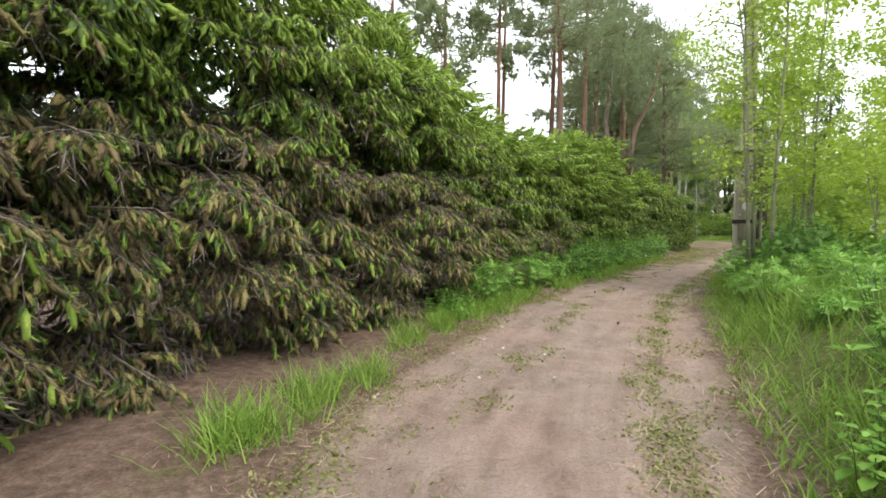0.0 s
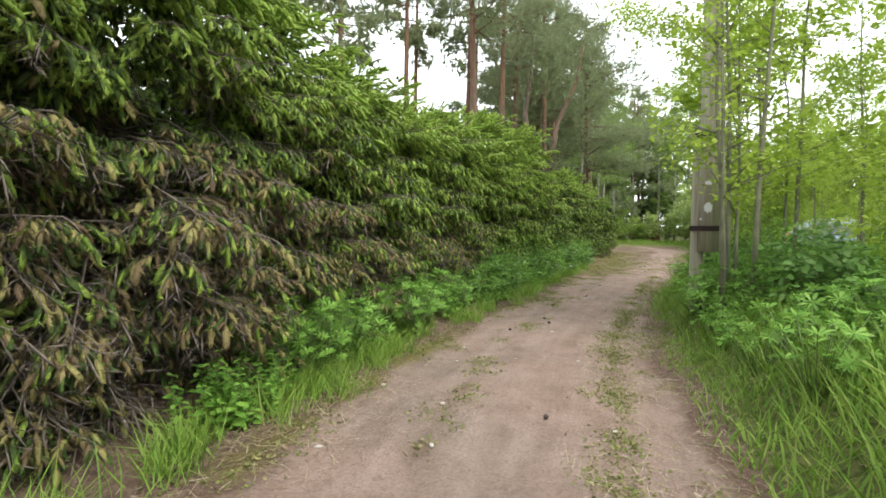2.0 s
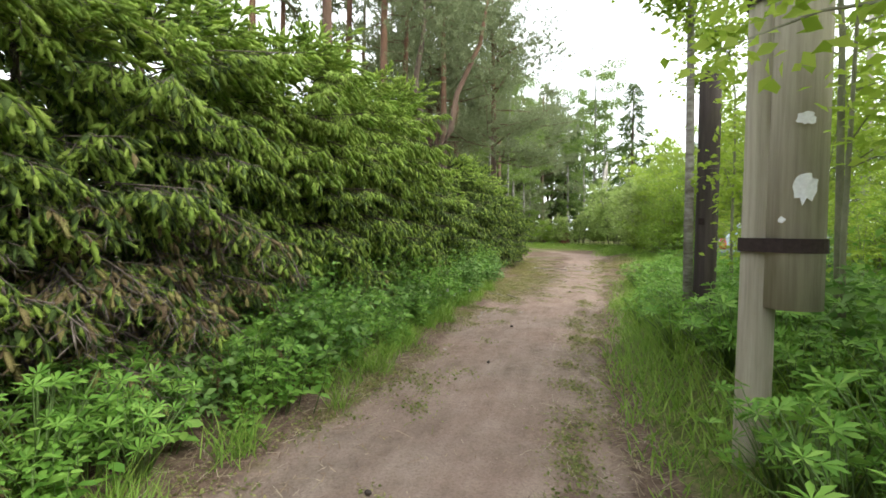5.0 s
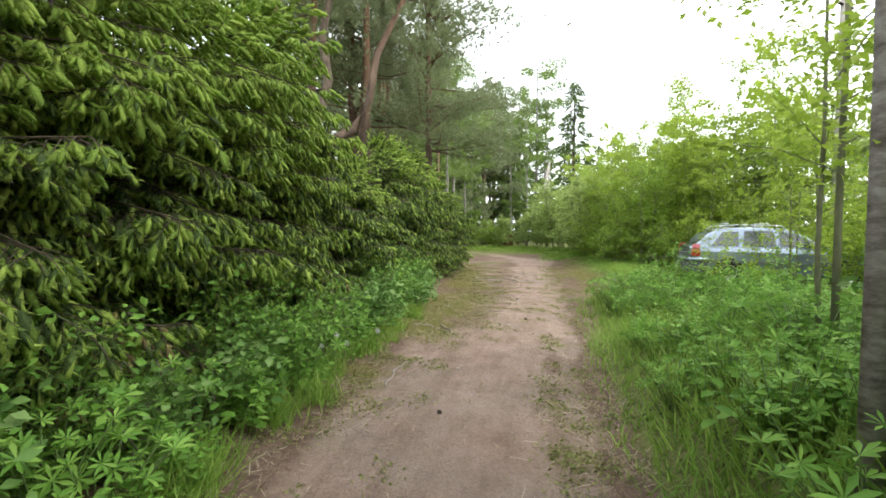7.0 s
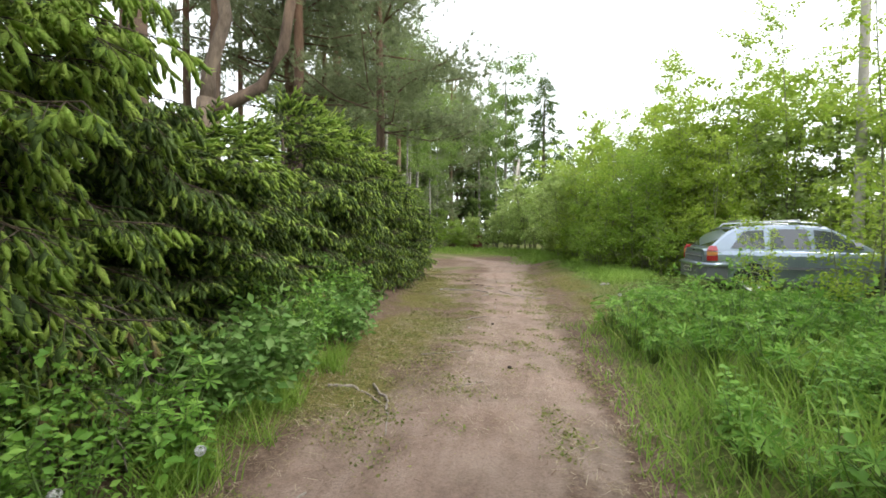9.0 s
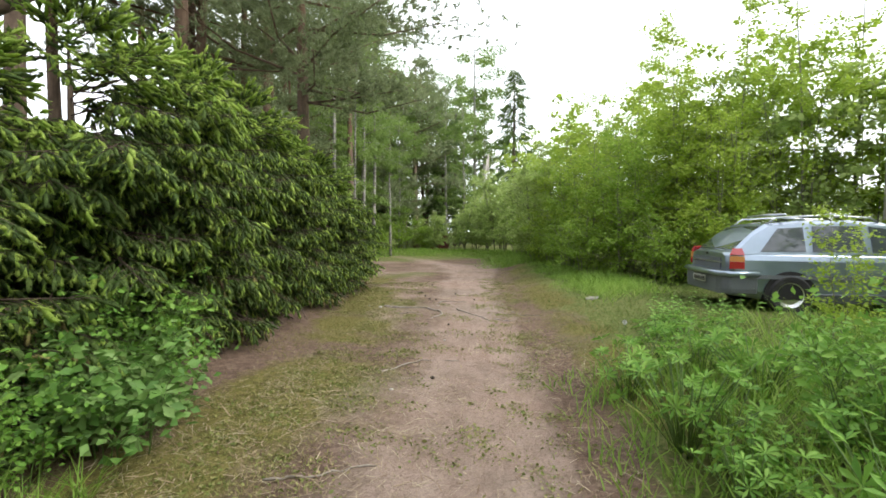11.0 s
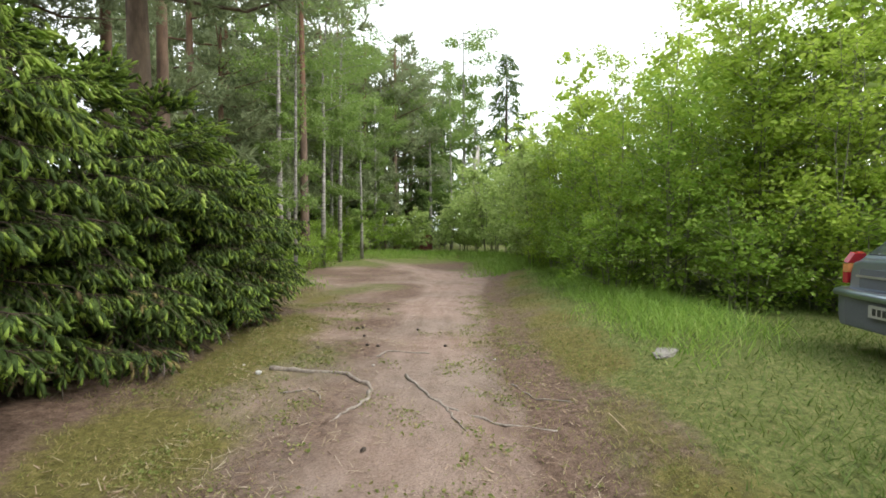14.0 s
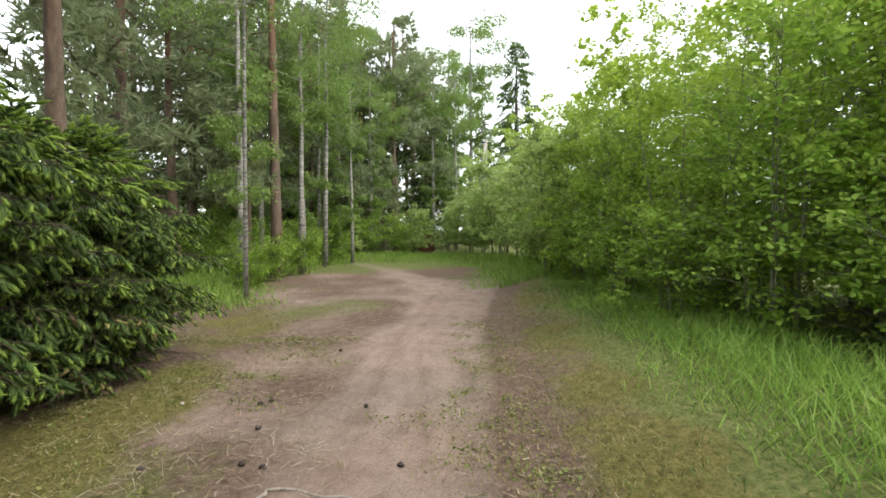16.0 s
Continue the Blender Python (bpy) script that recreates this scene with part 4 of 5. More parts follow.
forked_pine(6.75, 20.4)
FAR_BIRCH = leafy("birch_tree", 83, 13.0, 2.8, 1, 9000, 0.13, LEAF_BIRCH, BARK_BIRCH, "distant birch with a light green drooping crown", "birch", "birches", 0.2, 0.14, 0.2, 0.2, 0.35)
for k, (x, y, s) in enumerate([(29.6, 46.6, 1.0), (31.0, 46.0, 0.85), (41.6, 58.8, 1.85), (39.5, 59.8, 1.6), (44.6, 61.0, 1.5), (36.6, 58.4, 1.45), (22.2, 44.2, 0.9), (25.2, 45.6, 0.85), (27.6, 48.0, 0.95), (20.0, 41.2, 0.75), (17.9, 36.6, 0.7), (21.0, 39.6, 0.6), (16.0, 37.5, 0.7), (23.6, 43.4, 0.7)]):
    put(FAR_BIRCH, x, y, 67.0 * k, s)

BIRCHES = [leafy("birch_tree", 81, 12.0, 3.3, 1, 9000, 0.085, LEAF_BIRCH, BARK_BIRCH, "white-barked birch with drooping light green crown", "birch", "birches", 0.3, 0.1, 0.2, 0.3, 0.35),
           leafy("birch_tree", 82, 14.0, 2.4, 1, 6500, 0.1, LEAF_BIRCH, BARK_BIRCH, "tall slender birch at the wood's edge", "birch", "birches", 0.3, 0.14, 0.2, 0.28, 0.3),
           leafy("birch_tree", 84, 11.0, 2.6, 1, 7500, 0.08, LEAF_BIRCH, BARK_BIRCH, "slender birch with low drooping light green branches", "birch", "birches", 0.12, 0.06, 0.2, 0.14, 0.45)]
for k, (x, y, i, s) in enumerate([(14.8, 30.3, 2, 0.9), (15.4, 33.6, 1, 0.8), (38.0, 56.0, 1, 1.15), (17.6, 35.9, 0, 1.0), (19.3, 38.4, 0, 1.15), (16.6, 37.0, 0, 1.05)]):
    put(BIRCHES[i], x, y, 59.0 * k, s)

FIRS = [fir(91, 11.0, 2.2, "dark conical spruce at the far edge of the wood"), fir(92, 7.0, 1.7, "young dark spruce at the wood's edge")]
for k, (x, y, i, s) in enumerate([(48.0, 60.0, 0, 1.35), (45.5, 62.0, 0, 1.25), (33.5, 51.0, 0, 1.1), (30.5, 48.5, 0, 1.0), (43.0, 53.6, 0, 1.75), (28.8, 46.5, 1, 0.6), (23.5, 48.0, 0, 1.1), (15.8, 42.0, 0, 1.0), (11.5, 40.0, 0, 1.1), (20.8, 47.5, 0, 1.2), (22.4, 49.7, 0, 1.25), (25.4, 50.7, 0, 1.3), (19.2, 48.8, 0, 1.15), (21.0, 53.0, 0, 1.4), (24.0, 55.0, 0, 1.4), (27.5, 53.0, 0, 1.2), (17.0, 47.0, 0, 1.1), (51, 58, 0, 1.2), (42, 50, 0, 0.9), (54, 52, 0, 1.1), (47, 44, 0, 1.0), (40, 42, 0, 0.9), (36, 36, 0, 0.8), (38, 28, 0, 0.9), (36, 18, 0, 0.9), (34, 8, 0, 1.0)]):
    put(FIRS[i], x, y, 37.0 * k, s)
UNDER = [(16.0, 33.8, 3, 0.7), (17.3, 35.6, 3, 0.8), (15.2, 32.6, 3, 0.6), (17.2, 38.3, 3, 1.0), (18.8, 39.8, 3, 1.1), (20.4, 41.0, 3, 1.2), (21.9, 42.2, 1, 0.55), (23.4, 43.0, 3, 1.25), (25.6, 42.6, 3, 1.1), (27.0, 41.4, 0, 0.6), (28.4, 41.0, 1, 0.75), (29.6, 42.8, 0, 0.8), (31.5, 43.5, 2, 0.8), (15.6, 37.4, 3, 1.0), (14.0, 36.0, 3, 1.1), (33, 46, 0, 1.0), (30.5, 40.6, 0, 0.95), (16.2, 40.5, 1, 0.7), (26.0, 45.0, 1, 0.6), (24.9, 41.0, 1, 0.62), (26.5, 40.0, 0, 0.66), (27.9, 39.4, 1, 0.75), (29.4, 39.4, 0, 0.85)]
for k, (x, y, i, s) in enumerate(UNDER):
    put(BACK[i], x, y, 31.0 * k + 9, s)


def far_woods():
    """The closed woods beyond the clearing and behind the houses' plots, one mass of boughs."""
    r = np.random.RandomState(77)
    n = 4600
    a = r.uniform(-0.35, 3.5, n)
    d = r.uniform(52, 84, n)
    top = 5.5 + 2.0 * np.sin(a * 23) + 2 * np.sin(a * 9 + 1) - 3.5 * np.exp(-((a - 0.95) / 0.12) ** 2)
    z = r.rand(n) ** 0.9 * top
    pos = np.stack([10 + np.cos(a) * d, 12 + np.sin(a) * d, z], -1)
    way = rand_dirs(r, n) * np.array([1, 1, 0.4]) + np.array([0, 0, -0.25])
    s = r.uniform(1.6, 3.2, n)
    tagged(obj("far_woods", stamp(FAR_SPRAY, pos, bases(way, rand_dirs(r, n) * 0.4 + np.array([0, 0, 1]), s, 1.6)), [NEEDLE_PINE, NEEDLE_OLD]), "distant mixed woods closing the view", "woods", kind="stuff")


far_woods()


# ---- grass and herbs ----
BLADE = (np.array([(0, 0.5, 0), (0, -0.5, 0), (0.5, 0.4, 0.06), (0.5, -0.4, 0.06), (1, 0, 0.3)]), np.array([(0, 1, 3), (0, 3, 2), (2, 3, 4)]), np.zeros(3, int))


def grass(name, label, n, box, density, height, width, mat, seed, lean=0.45, spots=None):
    """Blades strewn over the box where density() allows, as one mass."""
    r = np.random.RandomState(seed)
    p = np.stack([r.uniform(box[0], box[1], n), r.uniform(box[2], box[3], n)], -1) if spots is None else spots
    n = len(p)
    sd = sdist(p, ROAD)
    right, _ = line_dist(p, MIDDLE)
    hd, _ = line_dist(p, HEDGE)
    keep = r.rand(n) < density(p, sd, right, hd)
    p, sd, right = p[keep], sd[keep], right[keep]
    k = len(p)
    h = height(p, sd, right) * r.uniform(0.55, 1.25, k)
    a = r.uniform(0, 2 * np.pi, k)
    d = np.stack([np.cos(a) * lean, np.sin(a) * lean, np.ones(k)], -1) + 0.2 * r.normal(size=(k, 3))
    side = np.stack([np.cos(a), np.sin(a), np.zeros(k)], -1) + 0.4 * r.normal(size=(k, 3))
    turn = bases(d, side, h)
    turn[:, :, 1] = unit(turn[:, :, 1]) * (width * r.uniform(0.6, 1.4, k))[:, None]
    pos = np.column_stack([p, ground_z(p) - 0.01])
    tagged(obj(name, stamp(BLADE, pos, turn), [mat]), label, "grass", kind="stuff")


grass("tall_grass", "lush tall green grass along the track's verge", 330000, (0, 16, -3, 21),
      lambda p, sd, right, hd: (right > 0) * step(-0.12, 0.08, sd) * step(5.2, 3.2, sd) * step(17.6, 15.6, p[:, 1] + 0.5 * wave(p, 1.9, 3)) * (0.55 + 0.4 * wave(p, 1.7, 1)), lambda p, sd, right: 0.15 + 0.22 * step(0.0, 0.8, sd) + 0.06 * wave(p, 1.3, 3), 0.011, GRASS, 1)
grass("short_grass", "short lawn beside the clearing, its shade put into the grass colour", 270000, (11, 27, 15.5, 36),
      lambda p, sd, right, hd: (right > 0) * step(0.1, 1.7, sd + 0.5 * wave(p, 2.3, 5) + 0.25 * wave(p, 5.7, 2)) * step(6.5, 4.5, sd) * (0.65 + 0.35 * wave(p, 1.9, 2)), lambda p, sd, right: 0.06 + 0.06 * step(0.8, 2.0, sd) + 0.04 * wave(p, 1.4, 3), 0.007, LAWN_SHADED, 3, 0.7)
grass("fringe_grass", "lush tall grass at the foot of the thicket", 105000, (14, 27, 19.3, 34),
      lambda p, sd, right, hd: (right > 0) * step(1.05, 1.7, sd + 0.3 * wave(p, 2.1, 4)) * step(3.4, 2.7, sd) * step(19.4, 21.0, p[:, 1]), lambda p, sd, right: 0.15 + 0.18 * step(1.3, 2.2, sd), 0.009, GRASS, 6, 0.6)
grass("far_grass", "green grass along the far edge of the clearing", 60000, (13, 30, 29, 45),
      lambda p, sd, right, hd: 0.85 * step(-1.2, -0.2, sd) * step(3.5, 1.5, sd), lambda p, sd, right: 0.12 + 0.2 * step(-0.6, 0.3, sd), 0.016, GRASS, 4)
grass("dry_grass", "sparse dry grass on the worn track", 120000, (-3, 24, -2, 34),
      lambda p, sd, right, hd: step(0.35, -0.1, sd) * np.clip(0.08 + 0.5 * np.exp(-(sd / 0.3) ** 2) + 0.5 * np.exp(-((right - 0.74) / 0.14) ** 2) * step(18, 14, p[:, 1]) + 0.35 * np.exp(-((right + 0.4) / 0.14) ** 2) * step(18, 14, p[:, 1]) + 0.3 * step(15, 18, p[:, 1]) * step(0.4, 0.9, np.abs(right - 0.25)), 0, 1) * (0.3 + 0.6 * np.clip(wave(p, 2.9, 6), 0, 1)), lambda p, sd, right: np.full(len(p), 0.075), 0.006, GRASS_DRY, 5, 1.2)


SLIVER = (np.array([(0, 0.5, 0), (0, -0.5, 0), (1, 0.3, 0.15), (1, -0.3, 0.15)]), np.array([(0, 1, 3), (0, 3, 2)]), np.zeros(2, int))


def strewn(name, label, category, n, box, density, length, width, tpl, mat, seed, tilt=0.12, lift=0.007, spots=None):
    """Small bits lying on the ground where density() allows."""
    r = np.random.RandomState(seed)
    p = np.stack([r.uniform(box[0], box[1], n), r.uniform(box[2], box[3], n)], -1) if spots is None else spots
    n = len(p)
    sd = sdist(p, ROAD)
    right, _ = line_dist(p, MIDDLE)
    hd, _ = line_dist(p, HEDGE)
    p = p[r.rand(n) < density(p, sd, right, hd)]
    k = len(p)
    a = r.uniform(0, 2 * np.pi, k)
    d = np.stack([np.cos(a), np.sin(a), tilt * r.normal(size=k)], -1)
    ln = length * r.uniform(0.4, 1.6, k)
    turn = bases(d, np.tile([0, 0, 1.0], (k, 1)) + tilt * 2 * r.normal(size=(k, 3)), ln)
    if width:
        turn[:, :, 1] = unit(turn[:, :, 1]) * (width * r.uniform(0.6, 1.4, k))[:, None]
    tagged(obj(name, stamp(tpl, np.column_stack([p, ground_z(p) + lift]), turn), [mat]), label, category, kind="stuff")


LITTERED = lambda p, sd, right, hd: np.clip(0.1 + 0.9 * np.exp(-((sd + 0.1) / 0.45) ** 2) + 0.6 * step(14, 17, p[:, 1]) * step(0.4, 0.9, np.abs(right - 0.62)) + 0.5 * np.exp(-((right - 0.74) / 0.2) ** 2), 0, 1) * step(0.7, 0.3, sd) * np.clip(0.45 + 0.5 * wave(p, 2.3, 8) + 0.3 * wave(p, 6.1, 3), 0, 1)
strewn("needle_litter", "fallen needles and bits of twig on the sandy ground", "litter", 190000, (-3, 22, -1, 31), LITTERED, 0.045, 0.006, SLIVER, LITTER_BIT, 21, 0.12, 0.01)
strewn("fallen_twig_litter", "small dead twigs scattered on the track", "litter", 2600, (-3, 20, -1, 29), LITTERED, 0.15, 0.009, SLIVER, LITTER_BIT, 22, 0.06, 0.014)


def beside(line, s0, s1, n, off, wide, seed):
    """n points along a line between the lengths s0 and s1, off to its right by about off."""
    r = np.random.RandomState(seed)
    out = []
    for d in r.uniform(s0, s1, n):
        q, t = along_line(line, d)
        out.append(q + np.array([t[1], -t[0]]) * (off + wide * r.normal()))
    return np.array(out)


def patches(centres, size, count, seed):
    """Scatter round each centre, thick in the middle."""
    r = np.random.RandomState(seed)
    rad = size * r.uniform(0.4, 1.5, len(centres))
    num = (count * (rad / size) ** 1.5).astype(int) + 3
    return np.concatenate([c + r.normal(size=(k, 2)) * s * np.array([0.8, 1.1]) for c, s, k in zip(centres, rad, num)])


weed_spots = np.concatenate([beside(ROAD_L[1:15], 3, 27, 190, 0.12, 0.16, 1), beside(MIDDLE[1:15], 3, 22, 170, 0.74, 0.06, 2), beside(MIDDLE[1:15], 3, 22, 45, -0.42, 0.08, 3),
                             beside(ROAD_R[1:15], 3, 27, 110, -0.12, 0.15, 4), beside(ROAD_L[11:17], 0, 14, 190, 0.55, 0.5, 5), beside(ROAD_R[11:17], 0, 13, 90, -0.3, 0.4, 6)])
wp = patches(weed_spots, 0.085, 50, 7)
strewn("low_weed", "low green weeds creeping over the track's edges", "weed", len(wp), None, lambda p, sd, right, hd: step(0.9, 0.5, sd), 0.024, 0, LEAF, WEED, 23, 0.5, 0.008, wp)
grass("short_tuft_grass", "thin short grass creeping over the track's edges", 20000, None, lambda p, sd, right, hd: np.full(len(p), 1.0), lambda p, sd, right: np.full(len(p), 0.045), 0.004, WEED, 24, 0.9, patches(weed_spots, 0.1, 45, 8))
straw = np.concatenate([beside(ROAD_L[1:15], 3, 27, 260, -0.05, 0.25, 11), beside(ROAD_R[1:15], 3, 27, 170, 0.0, 0.15, 12), beside(ROAD_L[11:17], 0, 14, 240, 0.9, 0.7, 13), beside(MIDDLE[1:15], 3, 22, 90, 0.74, 0.1, 14)])
sp = patches(straw, 0.14, 22, 15)
strewn("straw_litter", "pale dry straws and twigs matted along the track's edges", "litter", len(sp), None, lambda p, sd, right, hd: np.full(len(p), 1.0), 0.085, 0.0035, SLIVER, STRAW, 25, 0.15, 0.012, sp)
moss = np.concatenate([beside(ROAD_L[11:18], 0, 17, 240, 0.12, 0.45, 31), beside(ROAD_R[12:17], 0, 12, 170, 0.45, 0.45, 32)])
grass("yellowed_grass", "thin yellowed grass on the clearing's sandy edge", 0, None, lambda p, sd, right, hd: step(1.8, 0.9, sd), lambda p, sd, right: np.full(len(p), 0.055), 0.005, GRASS_DRY, 33, 0.9, patches(moss, 0.17, 110, 34))
tufts = np.concatenate([np.array([(-0.9, 3.25), (-0.8, 3.4), (-0.62, 3.85), (-0.55, 4.0), (-0.4, 4.95), (-0.3, 5.1), (0.0, 5.6), (-1.25, 2.7), (-0.85, 3.0)]), beside(ROAD_L[2:7], 2.2, 9, 12, -0.26, 0.1, 16), beside(ROAD_L[5:14], 0, 14, 90, -0.25, 0.12, 17)])
grass("verge_grass", "tall green grass tufts along the track's hedge side", 20000, None, lambda p, sd, right, hd: np.full(len(p), 1.0), lambda p, sd, right: np.full(len(p), 0.3), 0.007, GRASS, 26, 0.5, patches(tufts, 0.085, 75, 18))



def lupin(seed, leaves, height, label):
    """A lupin: palmate leaves on long stalks from one crown."""
    r = np.random.RandomState(seed)
    plant = thing("lupin_plant", label, "plant", "roadside lupins")
    ang = r.uniform(0, 6.28, leaves)
    out = height * r.uniform(0.1, 0.75, leaves)
    top = np.stack([np.cos(ang) * out, np.sin(ang) * out, height * r.uniform(0.45, 1.0, leaves)], -1)
    base = np.stack([np.cos(ang), np.sin(ang), np.zeros(leaves)], -1) * 0.04
    mid = base * 0.5 + top * 0.5 + np.array([0, 0, 0.08 * height])
    obj("stalkwork", tubes(np.stack([base, mid, top], 1), np.full((leaves, 3), 0.004), 3), [STEM], plant, mass=True)
    d = rand_dirs(r, leaves) * np.array([1, 1, 0.3])
    up = np.stack([np.cos(ang) * 0.5, np.sin(ang) * 0.5, np.ones(leaves)], -1) + 0.25 * r.normal(size=(leaves, 3))
    obj("leafage", stamp(PALM, top, bases(d, up, r.uniform(0.06, 0.1, leaves))), [LEAF_HERB], plant, mass=True)
    return plant


LUPINS = [lupin(101, 26, 0.5, "leafy green lupin without flowers on the verge"), lupin(102, 18, 0.38, "small leafy green lupin in the grass"), lupin(103, 34, 0.62, "large leafy green lupin clump by the hedge")]
r5 = np.random.RandomState(5)
for k in range(290):
    if k < 90:
        q, t = along_line(ROAD_L[2:14], r5.uniform(7.0, 17.5) if k % 3 else r5.uniform(6.5, 12.0))
        n = np.array([-t[1], t[0]])
        q = q + n * r5.uniform(0.3, 1.0)
    else:
        q, t = along_line(ROAD_R[2:16], r5.uniform(0.5, 20.5))
        n = np.array([t[1], -t[0]])
        q = q + n * r5.uniform(0.45, 3.2)
    put(LUPINS[r5.randint(3)], q[0], q[1], r5.uniform(0, 360), r5.uniform(0.7, 1.1))

def verge_herb(seed, stems, height, leaf, label):
    """A clump of upright herbs: pairs of broad pointed leaves up each stem."""
    r = np.random.RandomState(seed)
    plant = thing("verge_herb", label, "plant", "verge herbs")
    paths, pos, dirs, ups, size = [], [], [], [], []
    for k in range(stems):
        a, h = r.uniform(0, 6.28), height * r.uniform(0.6, 1.1)
        foot = np.array([math.cos(a), math.sin(a), 0]) * r.uniform(0.02, 0.22)
        top = foot * 1.5 + np.array([0, 0, h])
        paths.append((foot, (foot + top) / 2 + 0.02 * r.normal(size=3), top))
        for i in range(7):
            u, q = 0.25 + 0.75 * i / 6, a + 1.57 * i
            for side in (0, math.pi):
                d = np.array([math.cos(q + side), math.sin(q + side), r.uniform(-0.35, 0.35)])
                pos.append(foot + (top - foot) * u), dirs.append(d), ups.append(np.array([0, 0, 1.0]) + 0.25 * r.normal(size=3)), size.append((0.1 - 0.055 * u) * r.uniform(0.75, 1.25))
    obj("stalkwork", tubes(np.array(paths), np.tile([0.004, 0.003, 0.002], (stems, 1)), 3), [STEM], plant, mass=True)
    obj("leafage", stamp(ROUND_LEAF, np.array(pos), bases(np.array(dirs), np.array(ups), np.array(size))), [leaf], plant, mass=True)
    return plant


HERBS = [verge_herb(121, 11, 0.5, LEAF_HERB, "clump of fresh green broad-leaved herbs in the verge"), verge_herb(122, 8, 0.36, LEAF_HERB, "low green seedlings in the verge grass")]
for k in range(150):
    if k < 110:
        q, t = along_line(ROAD_R[2:16], r5.uniform(1.0, 19.0))
        q = q + np.array([t[1], -t[0]]) * r5.uniform(0.35, 2.6)
    else:
        q, t = along_line(ROAD_L[2:14], r5.uniform(5.5, 17.5))
        q = q + np.array([-t[1], t[0]]) * r5.uniform(0.2, 0.75)
    put(HERBS[k % 2], q[0], q[1], r5.uniform(0, 360), r5.uniform(0.7, 1.15))

for k, (x, y) in enumerate([(5.2, 8.35), (5.4, 8.2), (5.05, 8.15), (5.65, 8.35), (5.3, 8.6), (4.95, 7.5), (5.2, 7.4), (4.8, 7.75), (5.5, 7.7), (5.0, 7.1), (6.75, 10.35), (7.05, 10.3), (6.6, 10.1), (7.3, 10.45), (5.35, 7.1), (4.75, 7.2)]):
    put(HERBS[0] if k % 2 else LUPINS[2], x, y, 57.0 * k, 0.85 + 0.1 * math.sin(k))

HERB = leafy("raspberry_bush", 111, 0.85, 0.55, 6, 520, 0.1, LEAF_PALE, STEM, "low raspberry bush with pale green leaves under the hedge", "bush", "undergrowth", 0.1, 0.008, 0.7, 0.15)
SHRUB = leafy("hedge_shrub", 112, 1.15, 0.6, 7, 1100, 0.06, LEAF_HERB, STEM, "fresh green shrub growing up into the hedge", "bush", "undergrowth", 0.1, 0.01, 0.7, 0.1)
for k in range(34):
    q, t = along_line(HEDGE[3:], r5.uniform(6.5, 10.0) if k < 6 else r5.uniform(9.0, 18.5))
    n = np.array([t[1], -t[0]])
    q = q + n * r5.uniform(-0.1, 0.4)
    put(HERB if k % 2 else SHRUB, q[0], q[1], r5.uniform(0, 360), r5.uniform(0.55, 1.0) * (0.7 if q[1] < 11 else 1))
for k in range(20):
    q, t = along_line(ROAD_R[4:13], r5.uniform(0.5, 17.0))
    n = np.array([t[1], -t[0]])
    q = q + n * r5.uniform(1.2, 4.0)
    put(HERB if k % 2 else SHRUB, q[0], q[1], r5.uniform(0, 360), r5.uniform(0.6, 0.95))


for x, y, s in ((13.27, 17.58, 0.95), (13.75, 17.75, 1.05), (14.1, 17.35, 1.0)):
    put(HERBS[0], x, y, 90.0 * s, s)


def dandelion(x, y, h, lean):
    """A dandelion gone to seed: a hollow stem under a ball of white parachutes."""
    plant = thing("dandelion", "dandelion with a white fluffy seed head", "plant", "dandelion clocks", at=pose(x, y, gz(x, y)))
    top = np.array([lean, 0.4 * lean, h])
    obj("stem", tubes([[(0, 0, -0.02), (0.3 * lean, 0.1 * lean, h * 0.6), tuple(top)]], [[0.004, 0.0035, 0.003]], 5), [STEM], plant)
    r = np.random.RandomState(int(1000 * h))
    n = 150
    d = rand_dirs(r, n)
    seed = (np.array([(0, 0.012, 0), (0, -0.012, 0), (0.8, 0, 0), (1, 0.16, 0.1), (1, -0.16, 0.1), (1.02, 0, -0.16)]), np.array([(0, 1, 2), (2, 3, 4), (2, 4, 5), (2, 5, 3)]), np.zeros(4, int))
    obj("seed_head", stamp(seed, np.tile(top, (n, 1)), bases(d, rand_dirs(r, n), np.full(n, 0.027))), [FLUFF], plant, "white fluffy seed ball", mass=True)


for x, y, h, lean in ((5.12, 14.95, 0.33, 0.05), (5.68, 14.49, 0.3, -0.04), (5.8, 14.65, 0.36, 0.04), (5.83, 14.44, 0.32, 0.06), (13.0, 17.9, 0.2, 0.03), (6.35, 14.95, 0.3, 0.02)):
    dandelion(x, y, h, lean)


# ---- utility poles ----
def slab(corners, thick):
    """A thin solid pane with the given outer corners."""
    bm = bmesh.new()
    c = [Vector(p) for p in corners]
    n = (c[1] - c[0]).cross(c[-1] - c[0]).normalized() * thick
    out = [bm.verts.new(p) for p in c]
    back = [bm.verts.new(p - n) for p in c]
    bm.faces.new(out), bm.faces.new(back[::-1])
    for i in range(len(c)):
        j = (i + 1) % len(c)
        bm.faces.new((out[i], back[i], back[j], out[j]))
    return bm


